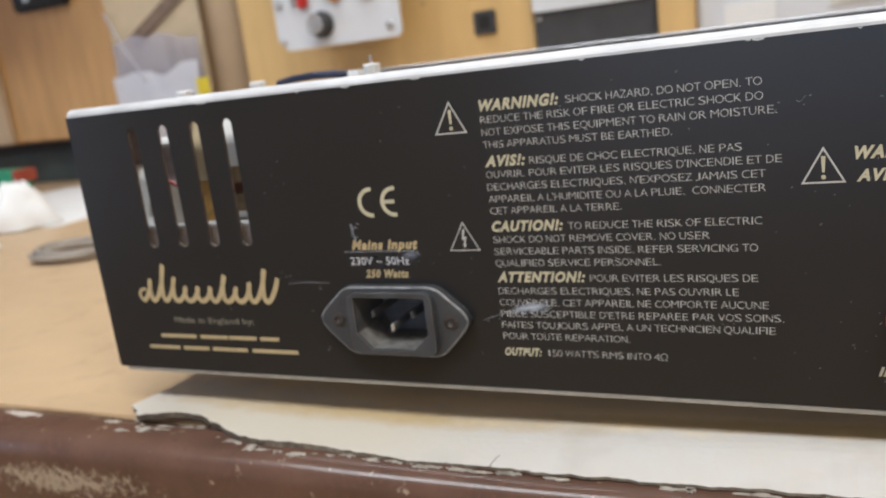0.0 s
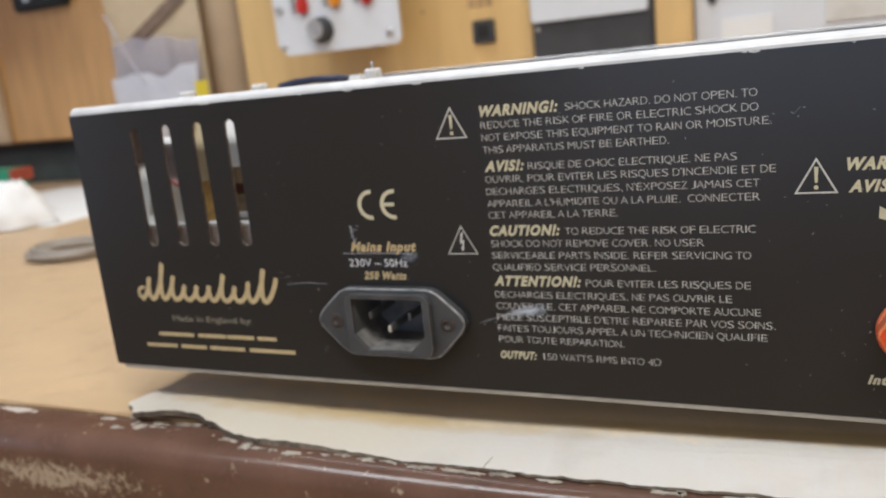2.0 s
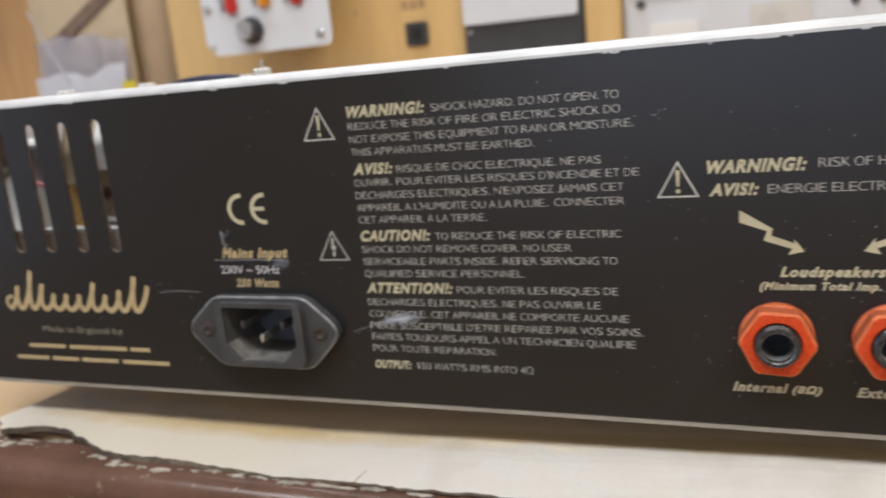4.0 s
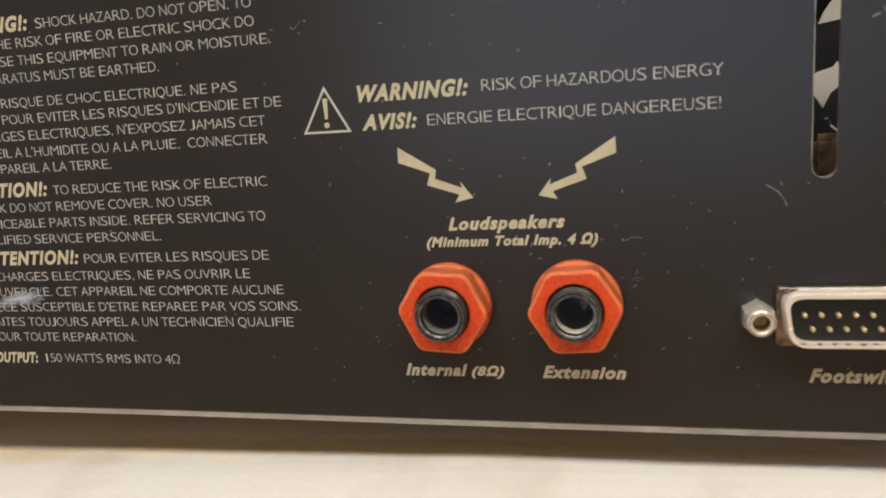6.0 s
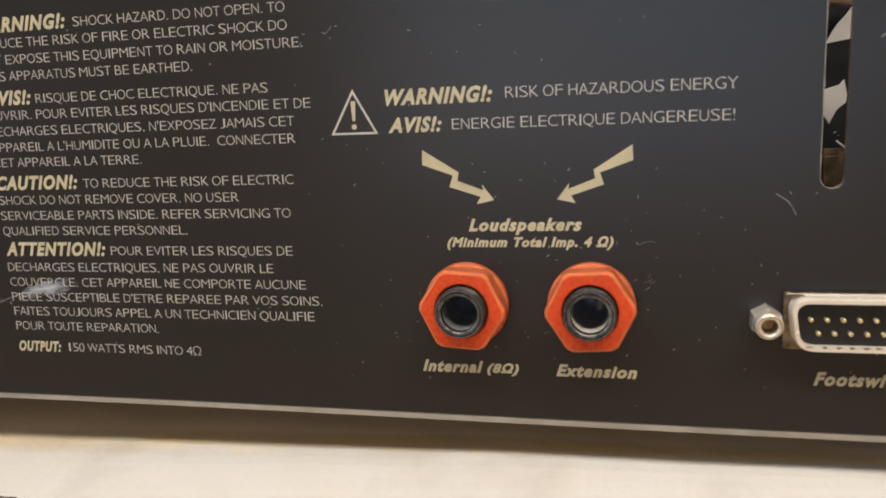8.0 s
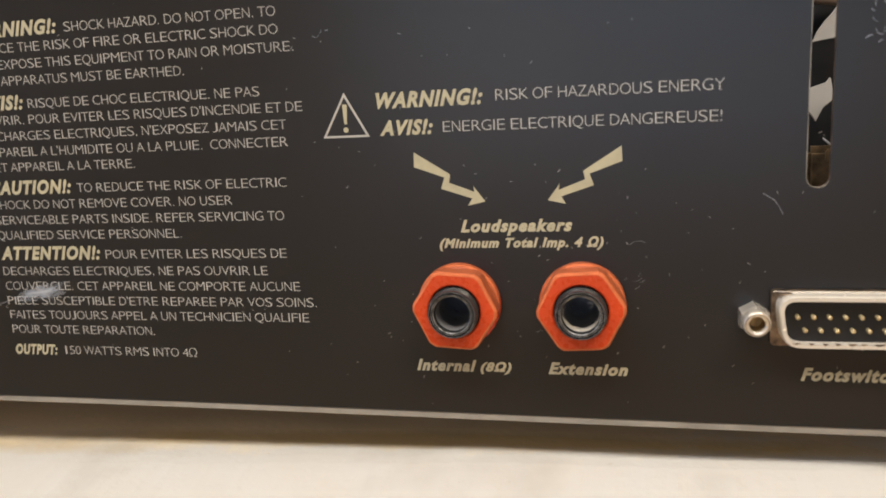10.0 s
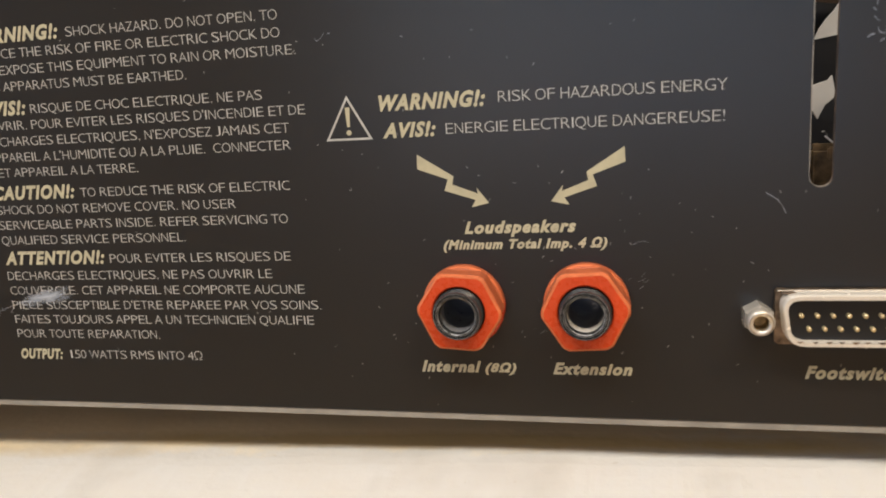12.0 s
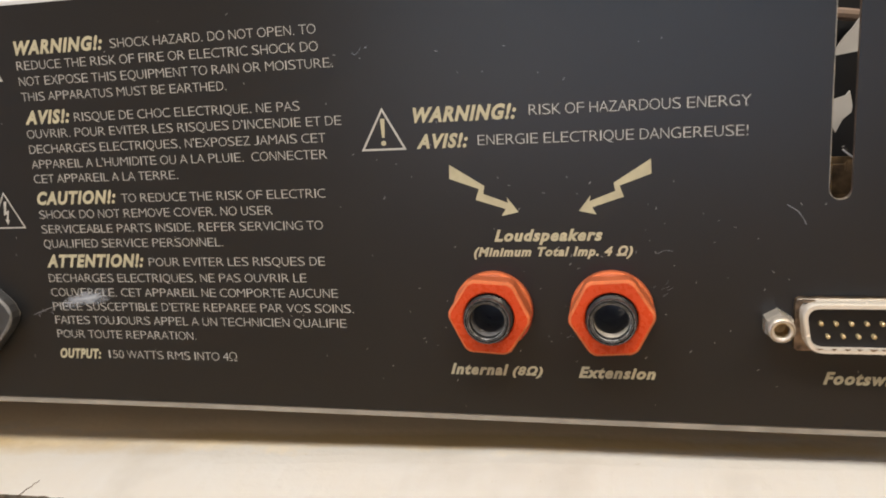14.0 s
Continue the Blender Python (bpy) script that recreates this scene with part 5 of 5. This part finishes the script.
# on the bench, beyond the amplifier's end
tagged(part("paper_sheet", box(-0.78, -0.460, 0.361, 0.66, BENCH, BENCH + 0.0008), PAPER), "white paper sheet lying on the bench", "paper")


def heap(cx, cy, r, h, seed, n=40, m=14):
    bm = bmesh.new()
    loops = []
    for j in range(m):
        t = j / m
        row = []
        for i in range(n):
            a = 2 * math.pi * i / n
            k = r * (1 - t) ** 0.55 * (1 + 0.28 * noise.noise((math.cos(a) * 1.6, math.sin(a) * 1.6, t * 2 + seed)))
            row.append(bm.verts.new((cx + k * math.cos(a), cy + k * math.sin(a), BENCH + 0.001 + h * t * (1 + 0.18 * noise.noise((math.cos(a) * 2, math.sin(a) * 2, seed))))))
        loops.append(row)
    for a, b in zip(loops, loops[1:]):
        for i in range(n):
            bm.faces.new((a[i], a[(i + 1) % n], b[(i + 1) % n], b[i]))
    bm.faces.new(loops[0])
    bm.faces.new(loops[-1])
    return bm


tagged(smooth(part("paper_towel", heap(-0.513, 0.366, 0.038, 0.050, 2.0), PAPER)), "crumpled white paper towel on the bench", "paper towel")
carton = thing("small_carton", "small green and red carton standing on the bench", "carton")
part("carton_body", box(-0.627, -0.575, 0.413, 0.437, BENCH + 0.0009, 0.062, 0.001), GREEN, carton)
part("red_band", box(-0.5745, -0.5655, 0.412, 0.438, 0.048, 0.062, 0.001), DULL_RED, carton, "red band")
pts = []
for i in range(84):
    a = 2 * math.pi * i / 28
    pts.append((-0.2960 + (0.031 + 0.008 * i / 84) * math.cos(a), 0.240 + 0.0260 * math.sin(a) + 0.004 * math.sin(a * 0.5), BENCH + 0.0035 + 0.0022 * (i // 28)))
tagged(part("cable_loop", tube(pts, 0.0026, 8), GREY_CABLE), "grey looped lead lying on the bench", "cable")
tagged(part("tissue_scrap", heap(-0.440, 0.269, 0.010, 0.010, 5.0, 16, 6), PAPER), "scrap of white tissue on the bench", "tissue")

# rubbed rims of the vent slots, with the lit edges' highlight put in
def slot_rim(cx, z0, z1, w, full):
    """Bare metal down one edge of a slot and round its foot."""
    r = w / 2 + 0.00008
    pts = [(cx - r, z1 - w / 2 - (z1 - z0 - w) * k / 14) for k in range(15 if full else 0)] + [(cx + r * math.cos(radians(q)), z0 + w / 2 + r * math.sin(radians(q))) for q in range(190, 345, 12)]
    bm = bmesh.new()
    rows = []
    for i, p in enumerate(pts):
        a, b = Vector(pts[max(0, i - 1)]), Vector(pts[min(len(pts) - 1, i + 1)])
        n = Vector((-(b - a).y, (b - a).x)).normalized() * (0.00006 + 0.00006 * noise.noise((cx * 400, i * 0.9, 2.0)))
        rows.append([bm.verts.new((p[0] + k * n.x, y, p[1] + k * n.y)) for k, y in ((-1, -0.00005), (1, -0.00005), (1, 0.0003), (-1, 0.0003))])
    for a, b in zip(rows, rows[1:]):
        for k in range(4):
            bm.faces.new((a[k], a[(k + 1) % 4], b[(k + 1) % 4], b[k]))
    bm.faces.new(rows[0])
    bm.faces.new(rows[-1])
    return bm


for sx in SLOTS:
    part("rubbed_rim", slot_rim(sx, 0.0704, 0.1136, 0.0041, sx > 0.3), EDGE, amp, "bare rubbed rim of a vent slot")


# scuffs on the black face
def scratch(pts, w):
    return flat(ribbon(pts, w), -0.00004)


part("scratch", scratch([(0.3314, 0.0695), (0.3335, 0.0681), (0.3344, 0.0668), (0.3350, 0.0655)], 0.00015), SCRATCH, amp, "fine pale scratch")
part("scratch", scratch([(0.3068, 0.0598), (0.3078, 0.0604), (0.3090, 0.0605), (0.3098, 0.0602)], 0.00007), SCRATCH, amp, "fine pale scratch")
part("scratch", scratch([(0.1136, 0.0765), (0.1138, 0.0740), (0.1146, 0.0712)], 0.0006), SCRATCH, amp, "pale scrape")
part("scratch", scratch([(0.1098, 0.0674), (0.1225, 0.0675), (0.1350, 0.0674)], 0.0003), SCRATCH, amp, "pale scrape")
part("scratch", scratch([(0.0860, 0.0565), (0.0930, 0.0572), (0.1020, 0.0569)], 0.0002), SCRATCH, amp, "fine pale scratch")
SCUFFS = (  # runs of thin scrapes: start, end, count, spread, width
    ((0.3485, 0.1045), (0.3515, 0.0955), 22, 0.0008, 0.00028), ((0.3475, 0.0993), (0.3500, 0.0974), 5, 0.0003, 0.0003), ((0.0835, 0.0588), (0.1000, 0.0572), 16, 0.0011, 0.00022),
    ((0.1142, 0.0765), (0.1150, 0.0700), 14, 0.0005, 0.0005), ((0.1145, 0.0675), (0.1350, 0.0681), 16, 0.0005, 0.00028), ((0.1330, 0.0675), (0.1420, 0.0640), 10, 0.0012, 0.0002),
    ((0.2445, 0.1035), (0.2475, 0.1046), 6, 0.0005, 0.00018), ((0.3065, 0.0515), (0.3095, 0.0540), 9, 0.0008, 0.00008), ((0.2845, 0.0395), (0.2875, 0.0425), 8, 0.0010, 0.00012),
    ((0.0950, 0.0375), (0.0985, 0.0330), 5, 0.0010, 0.0002), ((0.1555, 0.0452), (0.1680, 0.0490), 18, 0.0007, 0.00022), ((0.0845, 0.0880), (0.0915, 0.0960), 9, 0.0022, 0.00016))
sc = random.Random(21)
for (ax, az), (ex, ez), count, spread, wide in SCUFFS:
    for k in range(count * 2 // 3):
        t = sc.random()
        cx, cz = ax + (ex - ax) * t + sc.gauss(0, spread), az + (ez - az) * t + sc.gauss(0, spread)
        run, lean = sc.uniform(0.0002, 0.0012), math.atan2(ez - az, ex - ax) + sc.gauss(0, 0.9)
        part("scratch", scratch([(cx, cz), (cx + run * 0.5 * math.cos(lean), cz + run * 0.5 * math.sin(lean)), (cx + run * math.cos(lean + 0.2), cz + run * math.sin(lean + 0.2))], sc.uniform(0.25, 0.8) * wide), SCRATCH, amp, "fine pale scratch")
nick = random.Random(5)
for k in range(16):
    nx, run = nick.uniform(0.06, 0.34), nick.uniform(0.0006, 0.0030)
    part("paint_chip", scratch([(nx, HIGH - 0.00012), (nx + run * 0.5, HIGH - nick.uniform(0.0001, 0.0004)), (nx + run, HIGH - 0.00012)], nick.uniform(0.0002, 0.0005)), ZINC, amp, "chipped paint along the top edge")
bm = bmesh.new()
bm.faces.new([bm.verts.new((px, -0.00009, pz)) for px, pz in ((0.1590, 0.0450), (0.1815, 0.0480), (0.1815, 0.0545), (0.1590, 0.0500))])
part("rubbed_patch", bm, SMEAR, amp, "pale bluish rubbed patch over the print")
bm = bmesh.new()
bm.faces.new([bm.verts.new((px, -0.00022, pz)) for px, pz in ((0.1250, 0.0618), (0.1395, 0.0618), (0.1395, 0.0695), (0.1250, 0.0695))])
part("rubbed_patch", bm, SMEAR_FAINT, amp, "faint bluish smear over the sticker")
sm = random.Random(11)
for k in range(12):
    sx = sm.uniform(0.1655, 0.1780)
    sz = 0.0487 + (sx - 0.165) * 0.17 + sm.uniform(-0.0008, 0.0008)
    part("scratch", scratch([(sx, sz), (sx + sm.uniform(0.001, 0.003), sz + sm.uniform(0.0, 0.0006))], sm.uniform(0.00008, 0.0003)), SCRATCH, amp, "pale scrape")
part("scratch", scratch([(0.1555, 0.0452), (0.1600, 0.0468), (0.1650, 0.0484)], 0.00015), SCRATCH, amp, "fine pale scratch")
rs = random.Random(3)
for k in range(190):
    sx, sz = (rs.uniform(0.235, 0.40), rs.uniform(0.03, 0.115)) if k < 80 else (rs.gauss(0.290, 0.022), rs.gauss(0.052, 0.012)) if k < 150 else (rs.uniform(0.05, 0.24), rs.uniform(0.03, 0.115))
    a = rs.uniform(0, 6.28)
    l = rs.uniform(0.00015, 0.0006)
    part("dust_speck", scratch([(sx, sz), (sx + l * math.cos(a), sz + l * math.sin(a))], rs.uniform(0.00006, 0.0002)), SPECK, amp)
